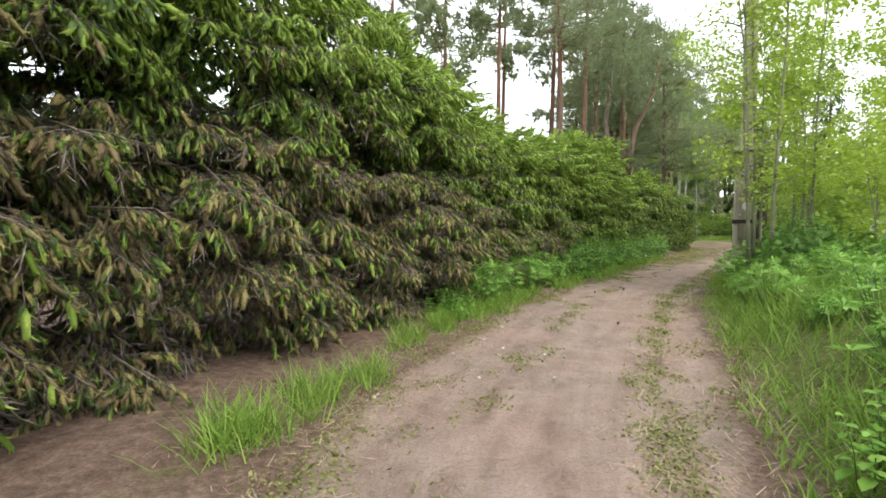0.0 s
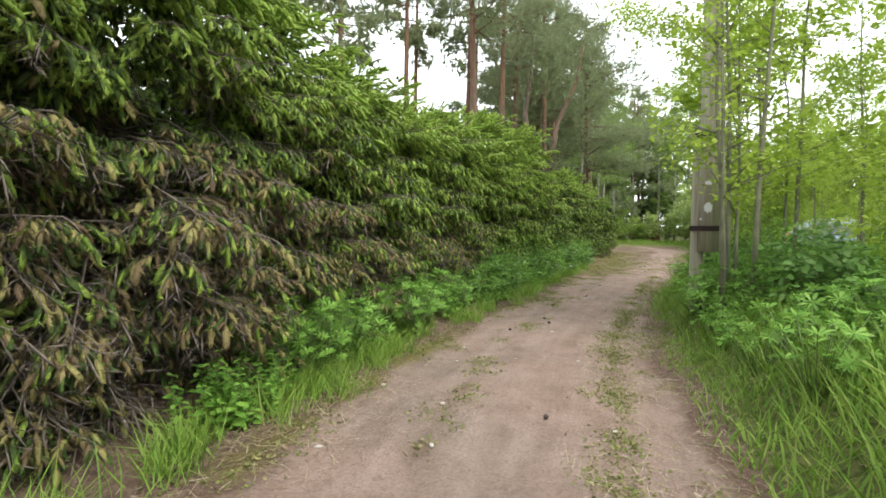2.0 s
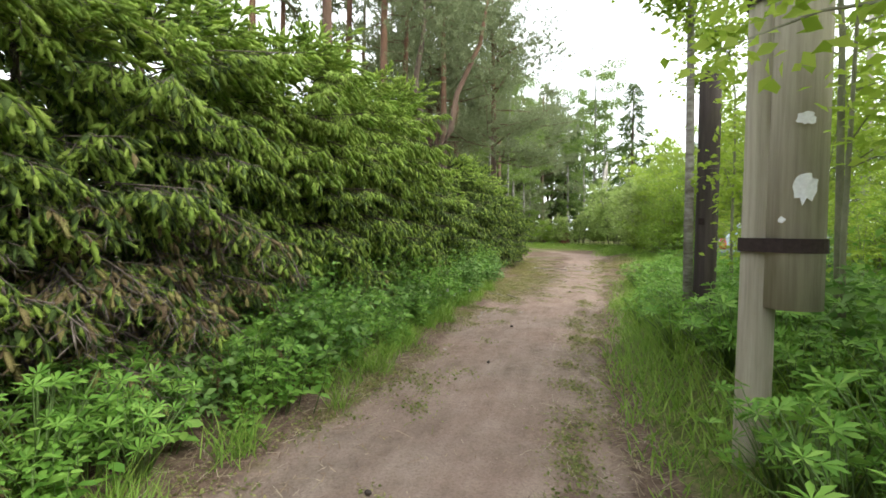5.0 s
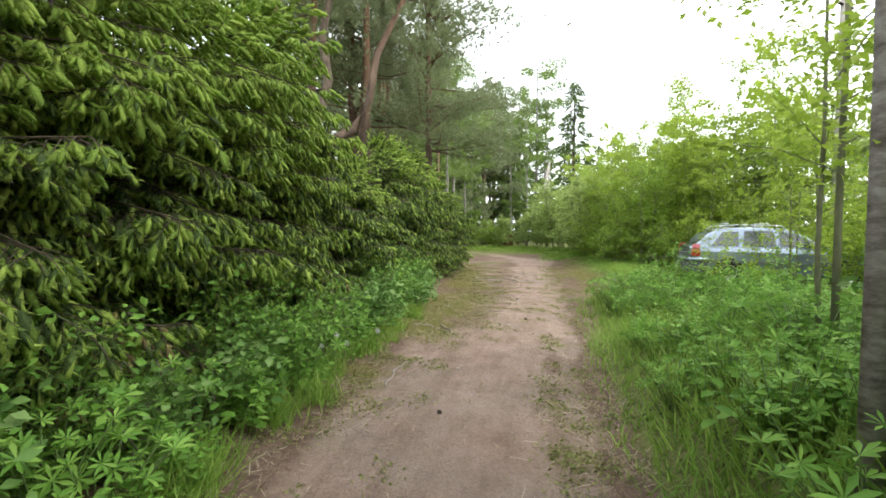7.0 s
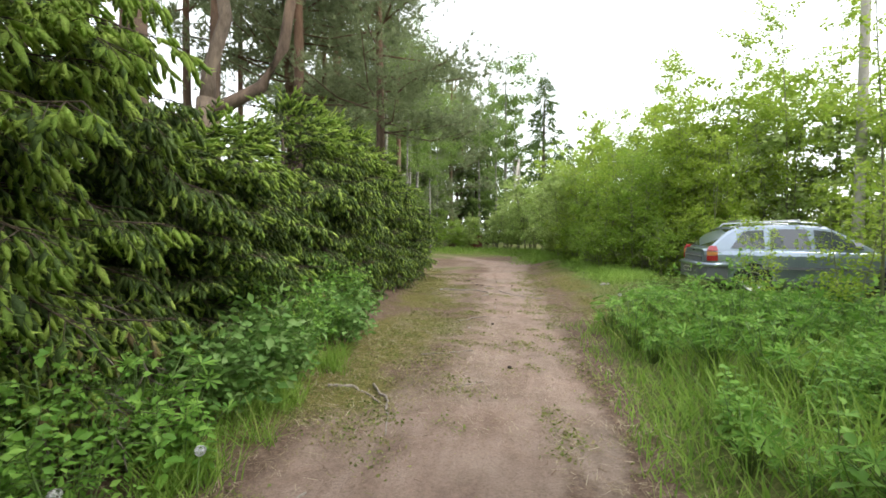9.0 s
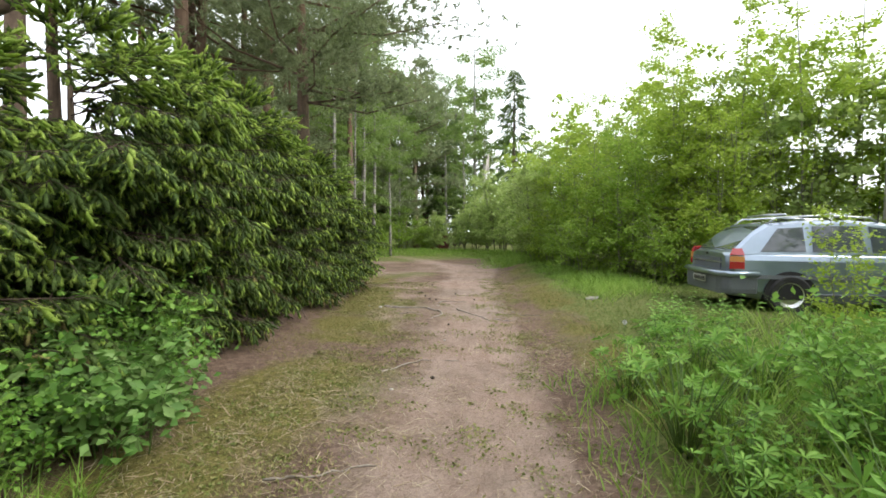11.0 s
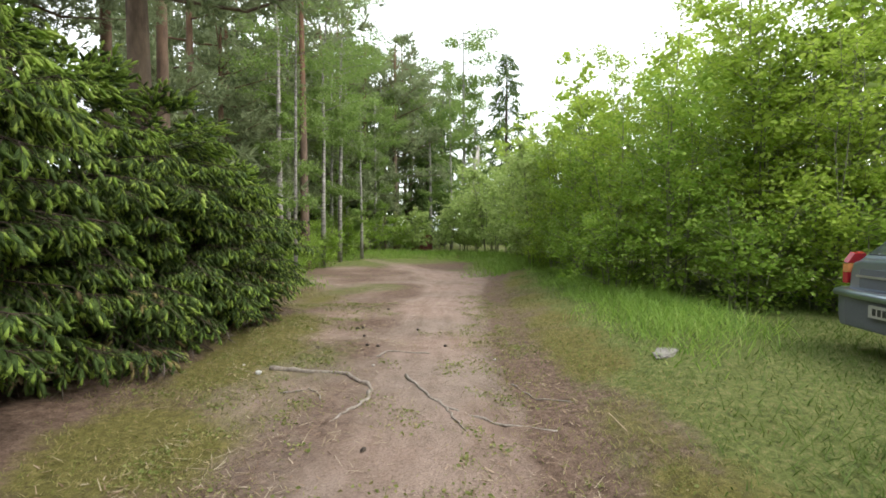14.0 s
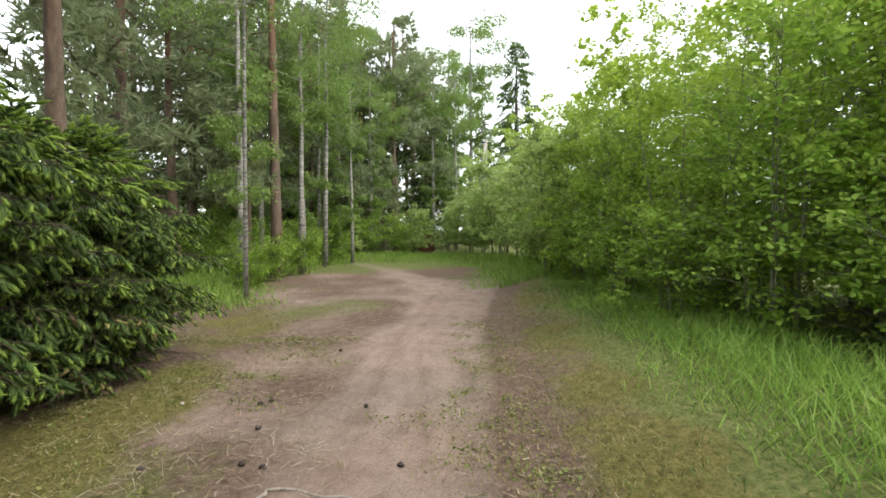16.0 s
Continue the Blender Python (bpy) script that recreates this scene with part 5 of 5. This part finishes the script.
def band(parent, pts, z, h=0.05, th=0.008):
    """A steel strap round the outline pts at height z."""
    bm = bmesh.new()
    cx, cy = np.mean([p[0] for p in pts]), np.mean([p[1] for p in pts])
    loops = []
    for grow, zz in ((0, z), (th, z), (th, z + h), (0, z + h)):
        loops.append([bm.verts.new((x + grow * (x - cx) / math.hypot(x - cx, y - cy), y + grow * (y - cy) / math.hypot(x - cx, y - cy), zz)) for x, y in pts])
    n = len(pts)
    for a, b in zip(loops, loops[1:] + loops[:1]):
        for i in range(n):
            bm.faces.new((a[i], a[(i + 1) % n], b[(i + 1) % n], b[i]))
    return part("strap", bm, RUST, parent, "rusty steel strap")


def round_post(name, parent, x, y, z0, z1, r0, r1, mat, label="", sides=16):
    zs = np.linspace(z0, z1, 7)
    path = [(x + 0.008 * math.sin(z * 1.3), y + 0.006 * math.cos(z), z) for z in zs]
    return obj(name, tubes([path], [np.linspace(r0, r1, 7)], sides), [mat], parent, label, True)


def splash(parent, x, y, z, facing, w, h, seed):
    """A ragged patch of paint on the curved pole."""
    r = np.random.RandomState(seed)
    bm = bmesh.new()
    rad = 0.1325
    c = bm.verts.new((x + rad * math.cos(facing), y + rad * math.sin(facing), z))
    ring = []
    for i in range(18):
        a = 2 * math.pi * i / 18
        k = r.uniform(0.65, 1.2)
        f = facing + w * k * math.cos(a) / rad
        ring.append(bm.verts.new((x + rad * math.cos(f), y + rad * math.sin(f), z + h * k * math.sin(a))))
    for i in range(18):
        bm.faces.new((c, ring[i], ring[(i + 1) % 18]))
    return part("paint_mark", bm, WHITE_PAINT, parent, "flaking white paint mark")


def lashed_pole(x, y):
    g = 0.09
    pole = thing("utility_pole", "weathered wooden utility pole lashed to two posts with rusty straps", "utility pole", at=pose(x, y, g, 0, 0, 0))
    round_post("pole", pole, -0.01, 0.01, 0.92, 8.5, 0.13, 0.1, POLE_WOOD)
    round_post("support_post", pole, -0.07, 0.15, -0.3, 2.62, 0.085, 0.08, POLE_WOOD, "shorter supporting post")
    outline = []
    for a in np.linspace(0, 2 * math.pi, 24, endpoint=False):
        cx, cy, r = max(((-0.01, 0.01, 0.131), (-0.07, 0.15, 0.086)), key=lambda q: q[0] * math.cos(a) + q[1] * math.sin(a) + q[2])
        outline.append((cx + r * math.cos(a), cy + r * math.sin(a)))
    band(pole, outline, 1.2, 0.07)
    band(pole, outline, 2.46, 0.06)
    f = math.atan2(-3.7, -3.7)
    splash(pole, -0.01, 0.01, 1.52, f + 0.1, 0.055, 0.085, 1)
    splash(pole, -0.01, 0.01, 1.84, f + 0.05, 0.045, 0.035, 2)
    splash(pole, -0.01, 0.01, 1.36, f - 0.6, 0.02, 0.015, 3)
    band(pole, [(-0.01 + 0.103 * math.cos(a), 0.01 + 0.103 * math.sin(a)) for a in np.linspace(0, 6.1, 12)], 8.1, 0.05)
    return pole


lashed_pole(5.57, 8.76)
gp = thing("timber_post", "dark brown weathered timber post with a flat cut top", "post", at=pose(7.15, 10.72, 0.3))
round_post("post", gp, 0, 0, -0.5, 2.65, 0.102, 0.098, TARRED)
part("knot", slab([(-0.103, 0.0, 1.16), (-0.095, -0.05, 1.16), (-0.095, -0.05, 1.22), (-0.103, 0.0, 1.22)], 0.02), RUST, gp, "dark knot in the wood")


def plain_pole(x, y, h, label, strut=False):
    pole = thing("utility_pole", label, "utility pole", at=pose(x, y, gz(x, y)))
    round_post("pole", pole, 0, 0, -0.3, h, 0.14, 0.1, CONCRETE)
    if strut:
        obj("strut", tubes([[(-1.9, -0.4, -0.3), (-0.9, -0.2, h * 0.5), (-0.1, 0, h * 0.95)]], [[0.13, 0.12, 0.1]], 10), [CONCRETE], pole, "", True)
    for s in (-0.4, 0.0, 0.4):
        obj("insulator", tubes([[(s, 0, h - 0.25), (s, 0, h - 0.15), (s, 0, h - 0.05)]], [[0.03, 0.05, 0.02]], 8), [CONCRETE], pole)
    obj("crossarm", tubes([[(-0.5, 0, h - 0.28), (0, 0, h - 0.28), (0.5, 0, h - 0.28)]], [[0.04, 0.04, 0.04]], 6), [RUST], pole)
    return pole


plain_pole(22.0, 17.75, 8.5, "pale concrete utility pole rising out of the thicket")
plain_pole(37.8, 51.5, 8.9, "pale concrete utility pole braced with a slanting strut", True)


# ---- the parked car ----
PAINT = plain("blue_grey_car_paint", (0.27, 0.33, 0.41), 0.28, 0.75, 0.04, 6, 0, 0.9)
TRIM = plain("dark_grey_bumper_plastic", (0.115, 0.125, 0.145), 0.55, 0, 0.15, 60, 0.05)
BRIGHT = plain("bare_bright_metal", (0.6, 0.62, 0.65), 0.3, 0.9, 0.1, 40, 0)
RUBBER = plain("tyre_rubber", (0.02, 0.02, 0.021), 0.85, 0, 0.2, 50, 0.2)
CARGLASS = plain("dark_car_glass", (0.05, 0.06, 0.07), 0.06, 0, 0.05, 4, 0, 1.0)
LAMP_RED = plain("red_lamp_plastic", (0.38, 0.02, 0.03), 0.15, 0, 0.1, 60, 0, 1.0)
LAMP_AMBER = plain("amber_lamp_plastic", (0.6, 0.26, 0.09), 0.15, 0, 0.1, 60, 0, 1.0)
PLATE = plain("dusty_plate", (0.42, 0.42, 0.39), 0.5, 0, 0.1, 30, 0)
INK = plain("black_plate_ink", (0.03, 0.03, 0.03), 0.6, 0, 0.1)
DARK = plain("dark_hollow", (0.012, 0.012, 0.013), 0.9, 0, 0.2)


def loft(rings, close=True):
    """A skin over half-rings of (x, y, z), mirrored in y."""
    bm = bmesh.new()
    rows = []
    for ring in rings:
        full = ring + [(x, -y, z) for x, y, z in reversed(ring)]
        rows.append([bm.verts.new(p) for p in full])
    for a, b in zip(rows[:-1], rows[1:]):
        for i in range(len(a) - 1):
            bm.faces.new((a[i], a[i + 1], b[i + 1], b[i]))
        if close:
            bm.faces.new((a[-1], a[0], b[0], b[-1]))
    bm.faces.new(rows[0]), bm.faces.new(rows[-1][::-1])
    bmesh.ops.remove_doubles(bm, verts=bm.verts, dist=0.001)
    return bm


def wheel(parent, x, y):
    sg = 1 if y > 0 else -1
    prof = [(0.2, -0.08), (0.28, -0.09), (0.31, -0.06), (0.31, 0.06), (0.28, 0.09), (0.2, 0.08)]

    def turned(profile, name, mat, par, label=""):
        bm = bmesh.new()
        rows = [[bm.verts.new((x + r * math.cos(a), y + sg * w, 0.3 + r * math.sin(a))) for r, w in profile] for a in np.linspace(0, 2 * math.pi, 28, endpoint=False)]
        for a, b in zip(rows, rows[1:] + rows[:1]):
            for i in range(len(profile) - 1):
                bm.faces.new((a[i], a[i + 1], b[i + 1], b[i]))
        return part(name, bm, mat, par, label)
    tyre = turned(prof, "wheel", RUBBER, parent, "worn black tyre")
    turned([(0.002, 0.05), (0.06, 0.06), (0.15, 0.045), (0.195, 0.07), (0.205, 0.03)], "rim", BRIGHT, tyre, "silver wheel cover")


def estate_car():
    car = thing("estate_car", "dusty blue-grey estate car parked in long grass among bushes", "car", at=pose(16.6, 18.73, gz(16.6, 18.73) - 0.03, 0, 0, -42))
    rings = []
    for x, w, low, belt in ((-0.1, 0.72, 0.34, 0.93), (0.0, 0.79, 0.27, 0.95), (0.4, 0.82, 0.22, 0.95), (1.2, 0.835, 0.2, 0.94), (2.2, 0.835, 0.2, 0.93), (2.95, 0.825, 0.2, 0.92), (3.6, 0.8, 0.22, 0.85), (4.0, 0.74, 0.25, 0.77), (4.16, 0.6, 0.32, 0.66)):
        rings.append([(x, w * 0.9, low), (x, w, low + 0.12), (x, w * 1.01, 0.6 if belt > 0.8 else 0.5), (x, w * 0.985, belt - 0.12), (x, w * 0.94, belt - 0.02), (x, w * 0.8, belt + 0.012), (x, 0, belt + 0.025)])
    body = part("body", loft(rings), PAINT, car)
    bev = body.modifiers.new("soft", "BEVEL")
    bev.width, bev.segments, bev.limit_method = 0.02, 2, "ANGLE"
    cab = []
    for x, wb, zt, wt2 in ((0.0, 0.76, 0.965, 0.74), (0.3, 0.77, 1.26, 0.67), (0.52, 0.78, 1.4, 0.63), (1.0, 0.78, 1.45, 0.62), (1.7, 0.78, 1.46, 0.62), (2.2, 0.78, 1.42, 0.62), (2.6, 0.77, 1.22, 0.66), (3.02, 0.76, 0.95, 0.74)):
        cab.append([(x, wb, 0.92), (x, wt2 + 0.015, zt - 0.045), (x, wt2 - 0.06, zt), (x, 0, zt + 0.02)])
    cabin = part("cabin", loft(cab), PAINT, car)
    bev = cabin.modifiers.new("soft", "BEVEL")
    bev.width, bev.segments, bev.limit_method = 0.015, 2, "ANGLE"
    for sg in (1, -1):
        for name, pts in (("quarter_window", [(0.38, 0.97), (1.02, 0.97), (1.02, 1.35), (0.66, 1.33)]), ("rear_door_window", [(1.12, 0.97), (1.86, 0.97), (1.8, 1.37), (1.16, 1.365)]), ("front_door_window", [(1.94, 0.97), (2.78, 0.97), (2.28, 1.31), (1.94, 1.36)])):
            out = []
            for x, z in pts:
                y = 0.787 - (z - 0.92) / 0.49 * 0.142
                out.append((x, sg * (y + 0.008), z))
            part(name, slab(out if sg < 0 else out[::-1], 0.02), CARGLASS, car, "dusty dark side window")
        part("tail_lamp", slab([(-0.075, sg * 0.79, 0.7), (0.12, sg * 0.845, 0.7), (0.12, sg * 0.845, 0.81), (-0.075, sg * 0.79, 0.81)][::sg], 0.05), LAMP_RED, car, "red tail lamp")
        part("tail_lamp", slab([(-0.075, sg * 0.79, 0.9), (0.12, sg * 0.842, 0.9), (0.1, sg * 0.80, 1.0), (-0.03, sg * 0.765, 1.0)][::sg], 0.05), LAMP_RED, car, "red upper tail lamp")
        part("indicator", slab([(-0.075, sg * 0.79, 0.814), (0.12, sg * 0.845, 0.814), (0.12, sg * 0.842, 0.896), (-0.075, sg * 0.79, 0.896)][::sg], 0.05), LAMP_AMBER, car, "amber indicator lens")
        part("side_strip", slab([(0.2, sg * 0.848, 0.55), (3.6, sg * 0.83, 0.53), (3.6, sg * 0.83, 0.59), (0.2, sg * 0.848, 0.61)][::sg], 0.02), TRIM, car, "dark rubbing strip")
        part("sill", slab([(1.05, sg * 0.80, 0.2), (2.85, sg * 0.80, 0.2), (2.85, sg * 0.842, 0.33), (1.05, sg * 0.845, 0.33)][::sg], 0.03), TRIM, car)
        for wx in (0.78, 3.3):
            # Flat near-black disc on the closed body stands for the wheel arch's shade.
            arch = bmesh.new()
            a0 = [(wx + q * math.cos(a), sg * 0.852, 0.3 + q * math.sin(a)) for q, angs in ((0.37, np.linspace(-0.2, math.pi + 0.2, 17)),) for a in angs]
            vs = [arch.verts.new(p) for p in a0]
            bk = [arch.verts.new((p[0], p[1] - sg * 0.2, p[2])) for p in a0]
            arch.faces.new(vs)
            for i in range(len(vs) - 1):
                arch.faces.new((vs[i], bk[i], bk[i + 1], vs[i + 1]))
            part("wheel_arch_shade", arch, DARK, car)
            wheel(car, wx, sg * 0.79)
        obj("roof_rail", tubes([[(0.55, sg * 0.57, 1.4), (0.68, sg * 0.58, 1.5), (1.3, sg * 0.58, 1.535), (2.0, sg * 0.58, 1.5), (2.12, sg * 0.57, 1.43)]], [[0.014] * 5], 8), [BRIGHT], car, "silver roof rail", True)
        part("mirror", slab([(2.5, sg * 0.98, 0.98), (2.62, sg * 0.98, 0.98), (2.66, sg * 0.84, 1.08), (2.5, sg * 0.84, 1.1)][::sg], 0.06), TRIM, car)
        part("head_lamp", slab([(4.14, sg * 0.4, 0.58), (4.02, sg * 0.7, 0.58), (3.99, sg * 0.7, 0.7), (4.11, sg * 0.4, 0.7)][::sg], 0.03), BRIGHT, car, "clear head lamp")
    for x in (0.8, 1.7):
        obj("roof_bar", tubes([[(x, -0.62, 1.55), (x, 0, 1.565), (x, 0.62, 1.55)]], [[0.017] * 3], 8), [BRIGHT], car, "bright metal roof bar")
    part("rear_window", slab([(0.015, 0.66, 1.0), (0.015, -0.66, 1.0), (0.44, -0.56, 1.37), (0.44, 0.56, 1.37)], 0.02), CARGLASS, car, "dusty tinted rear window")
    part("windscreen", slab([(2.98, -0.66, 0.99), (2.98, 0.66, 0.99), (2.3, 0.56, 1.39), (2.3, -0.56, 1.39)], 0.02), CARGLASS, car, "tinted windscreen")
    bump_rings = [[(x, w, 0.3), (x, w + 0.02, 0.38), (x, w + 0.03, 0.6), (x, w, 0.655), (x, 0, 0.66)] for x, w in ((-0.2, 0.6), (-0.17, 0.74), (-0.08, 0.82), (0.32, 0.835))]
    b = part("rear_bumper", loft(bump_rings), TRIM, car, "dark grey plastic rear bumper")
    bev = b.modifiers.new("soft", "BEVEL")
    bev.width, bev.segments, bev.limit_method = 0.02, 2, "ANGLE"
    obj("bumper_strip", tubes([[(0.32, -0.875, 0.62), (-0.08, -0.86, 0.62), (-0.18, -0.76, 0.62), (-0.215, -0.4, 0.62), (-0.22, 0, 0.62), (-0.215, 0.4, 0.62), (-0.18, 0.76, 0.62), (-0.08, 0.86, 0.62), (0.32, 0.875, 0.62)]], [[0.042] * 9], 8), [PAINT], car, "pale bumper moulding")
    front = [[(x, w, 0.25), (x, w + 0.02, 0.36), (x, w + 0.02, 0.5), (x, w, 0.55), (x, 0, 0.56)] for x, w in ((3.8, 0.79), (4.1, 0.72), (4.24, 0.5))]
    part("front_bumper", loft(front), TRIM, car, "dark grey plastic front bumper")
    part("hatch_strip", slab([(-0.125, 0.6, 0.78), (-0.125, -0.6, 0.78), (-0.125, -0.6, 0.8), (-0.125, 0.6, 0.8)], 0.02), BRIGHT, car, "thin bright strip on the tailgate")
    part("hatch_panel", slab([(-0.118, 0.56, 0.68), (-0.118, -0.56, 0.68), (-0.112, -0.56, 0.86), (-0.112, 0.56, 0.86)], 0.015), TRIM, car, "dark tailgate panel")
    part("keyhole", slab([(-0.12, 0.03, 0.9), (-0.12, -0.03, 0.9), (-0.115, -0.03, 0.93), (-0.115, 0.03, 0.93)], 0.02), DARK, car)
    plate = part("number_plate", slab([(-0.235, 0.26, 0.44), (-0.235, -0.26, 0.44), (-0.235, -0.26, 0.55), (-0.235, 0.26, 0.55)], 0.02), PLATE, car, "white plate with worn dark characters")
    for i in range(8):
        y = 0.21 - i * 0.06
        part("character", slab([(-0.238, y, 0.462), (-0.238, y - 0.04, 0.462), (-0.238, y - 0.04, 0.525), (-0.238, y, 0.525)], 0.003), INK, plate)
    return car


estate_car()


# ---- roots, stones and litter on the track ----
def lying(name, label, category, pts, r0, r1, mat, lift=0.01, group=""):
    p = np.array([(x, y, gz(x, y) + lift + 0.008 * math.sin(3 * i)) for i, (x, y) in enumerate(pts)])
    u = np.linspace(0, len(p) - 1, 4 * len(p))
    q = np.stack([np.interp(u, np.arange(len(p)), p[:, j]) for j in range(3)], -1)
    q[1:-1] += np.random.RandomState(int(abs(pts[0][0]) * 100)).normal(size=(len(q) - 2, 3)) * np.array([0.012, 0.012, 0.004])
    rad = np.linspace(r0, r1, len(q)) * (1 + 0.2 * np.sin(np.arange(len(q)) * 2.1))
    return tagged(obj(name, tubes([q], [rad], 6), [mat], smooth=True), label, category, group)


for pts, a, b in (([(12.2, 22.6), (12.42, 22.45), (12.74, 21.95), (12.8, 21.57), (12.63, 21.21), (12.36, 21.06), (12.18, 20.93)], 0.045, 0.012),
                  ([(13.24, 21.67), (13.09, 21.01), (13.05, 20.67), (13.2, 20.3), (13.4, 19.89)], 0.022, 0.014), ([(13.05, 20.7), (12.95, 20.45), (12.9, 20.25)], 0.018, 0.006),
                  ([(13.28, 22.38), (13.49, 22.53), (13.84, 22.17)], 0.02, 0.01), ([(6.88, 14.89), (6.49, 14.62), (6.15, 14.05)], 0.012, 0.024), ([(7.92, 16.52), (7.83, 15.96), (7.53, 15.32)], 0.022, 0.01),
                  ([(8.78, 17.22), (9.03, 17.07), (9.38, 16.98)], 0.012, 0.008), ([(8.53, 15.99), (8.76, 16.04), (8.86, 16.02)], 0.012, 0.008), ([(7.5, 16.6), (7.7, 16.48), (7.8, 16.36), (7.77, 16.0)], 0.03, 0.012),
                  ([(12.1, 21.9), (12.35, 21.75), (12.3, 21.4)], 0.015, 0.008), ([(10.2, 18.7), (10.8, 18.9), (11.2, 18.7)], 0.014, 0.006), ([(13.9, 20.9), (13.8, 20.5), (13.95, 20.2)], 0.014, 0.006)):
    lying("tree_root", "bare weathered tree root across the sandy ground", "root", pts, a * 0.65, b * 0.65, ROOT, 0.004, "exposed roots")
lying("dry_stick", "pale dry stick lying in the grass", "stick", [(2.6, 4.29), (2.72, 4.22), (2.86, 4.14)], 0.009, 0.005, GRASS_DRY, 0.12)
lying("dry_stick", "short dry twig on the wheel track", "stick", [(4.1, 8.1), (4.25, 8.25)], 0.006, 0.004, ROOT, 0.012)


def lump(name, label, category, x, y, w, d, h, mat, seed, group="", sink=0.3):
    r = np.random.RandomState(seed)
    bm = bmesh.new()
    bmesh.ops.create_icosphere(bm, subdivisions=3 if w > 0.1 else 2, radius=1)
    for v in bm.verts:
        k = 1 + 0.3 * noise.noise(v.co * 1.7 + Vector((seed, 0, 0))) + 0.16 * noise.noise(v.co * 5.1 + Vector((0, seed, 0)))
        v.co = Vector((v.co.x * w * k, v.co.y * d * k, v.co.z * h * k))
    me = bpy.data.meshes.new(name)
    bm.to_mesh(me)
    bm.free()
    me.materials.append(mat)
    ob = new(name, me)
    ob.matrix_basis = pose(x, y, gz(x, y) + h * (1 - sink), 0, 0, r.uniform(0, 360))
    return tagged(ob, label, category, group)


lump("stone", "flat pale stone at the lawn's edge", "stone", 15.35, 20.28, 0.24, 0.1, 0.024, STONE, 3, "", 0.7)
for i, (x, y) in enumerate([(1.57, 6.4), (1.4, 5.74), (0.89, 7.0), (0.73, 5.85), (0.99, 4.59), (2.62, 5.8), (12.0, 22.85), (3.1, 7.4), (0.3, 3.9), (13.2, 24.3), (14.3, 21.6), (2.1, 8.2), (-0.5, 3.4), (0.1, 4.6), (0.45, 5.2), (0.62, 4.9), (1.15, 6.9), (1.9, 7.6), (0.9, 3.8), (2.4, 9.6), (3.3, 8.6), (5.0, 12.4), (7.0, 14.2), (10.1, 18.2), (11.6, 19.6), (13.1, 22.1)]):
    lump("pebble", "small pale stone on the sandy track", "stone", x, y, 0.022, 0.016, 0.01, PEBBLE, i + 4, "pebbles")
for i, (x, y) in enumerate([(2.25, 6.07), (3.56, 9.53), (3.47, 9.12), (2.83, 8.83), (13.81, 23.9), (13.72, 23.89), (14.43, 23.42), (13.4, 22.89), (13.5, 22.8), (13.6, 23.4), (14.9, 25.2), (10.6, 18.3), (9.3, 16.2), (12.2, 20.4), (14.2, 22.4), (12.9, 23.2), (6.3, 13.2), (5.2, 11.6)]):
    lump("pine_cone", "small dark pine cone on the track", "pine cone", x, y, 0.024, 0.017, 0.016, CONE, i + 30, "pine cones", 0.1)
lump("crumpled_paper", "crumpled white paper scrap on the sandy ground", "litter", 12.05, 22.45, 0.032, 0.026, 0.02, PLATE, 77, "", 0.1)
rb = thing("metal_box", "dark red metal box among bushes at the wood's edge", "box", at=pose(25.9, 43.2, gz(25.9, 43.2), 0, 0, 20))
RED = plain("rusty_red_paint", (0.16, 0.035, 0.04), 0.7, 0, 0.3, 20, 0.2)
for name, w, z0, z1 in (("body", 0.45, 0.12, 0.92), ("lid", 0.48, 0.925, 0.99), ("plinth", 0.4, -0.1, 0.117)):
    part(name, slab([(-w, -w, z0), (w, -w, z0), (w, -w, z1), (-w, -w, z1)][::-1], 2 * w), RED, rb)
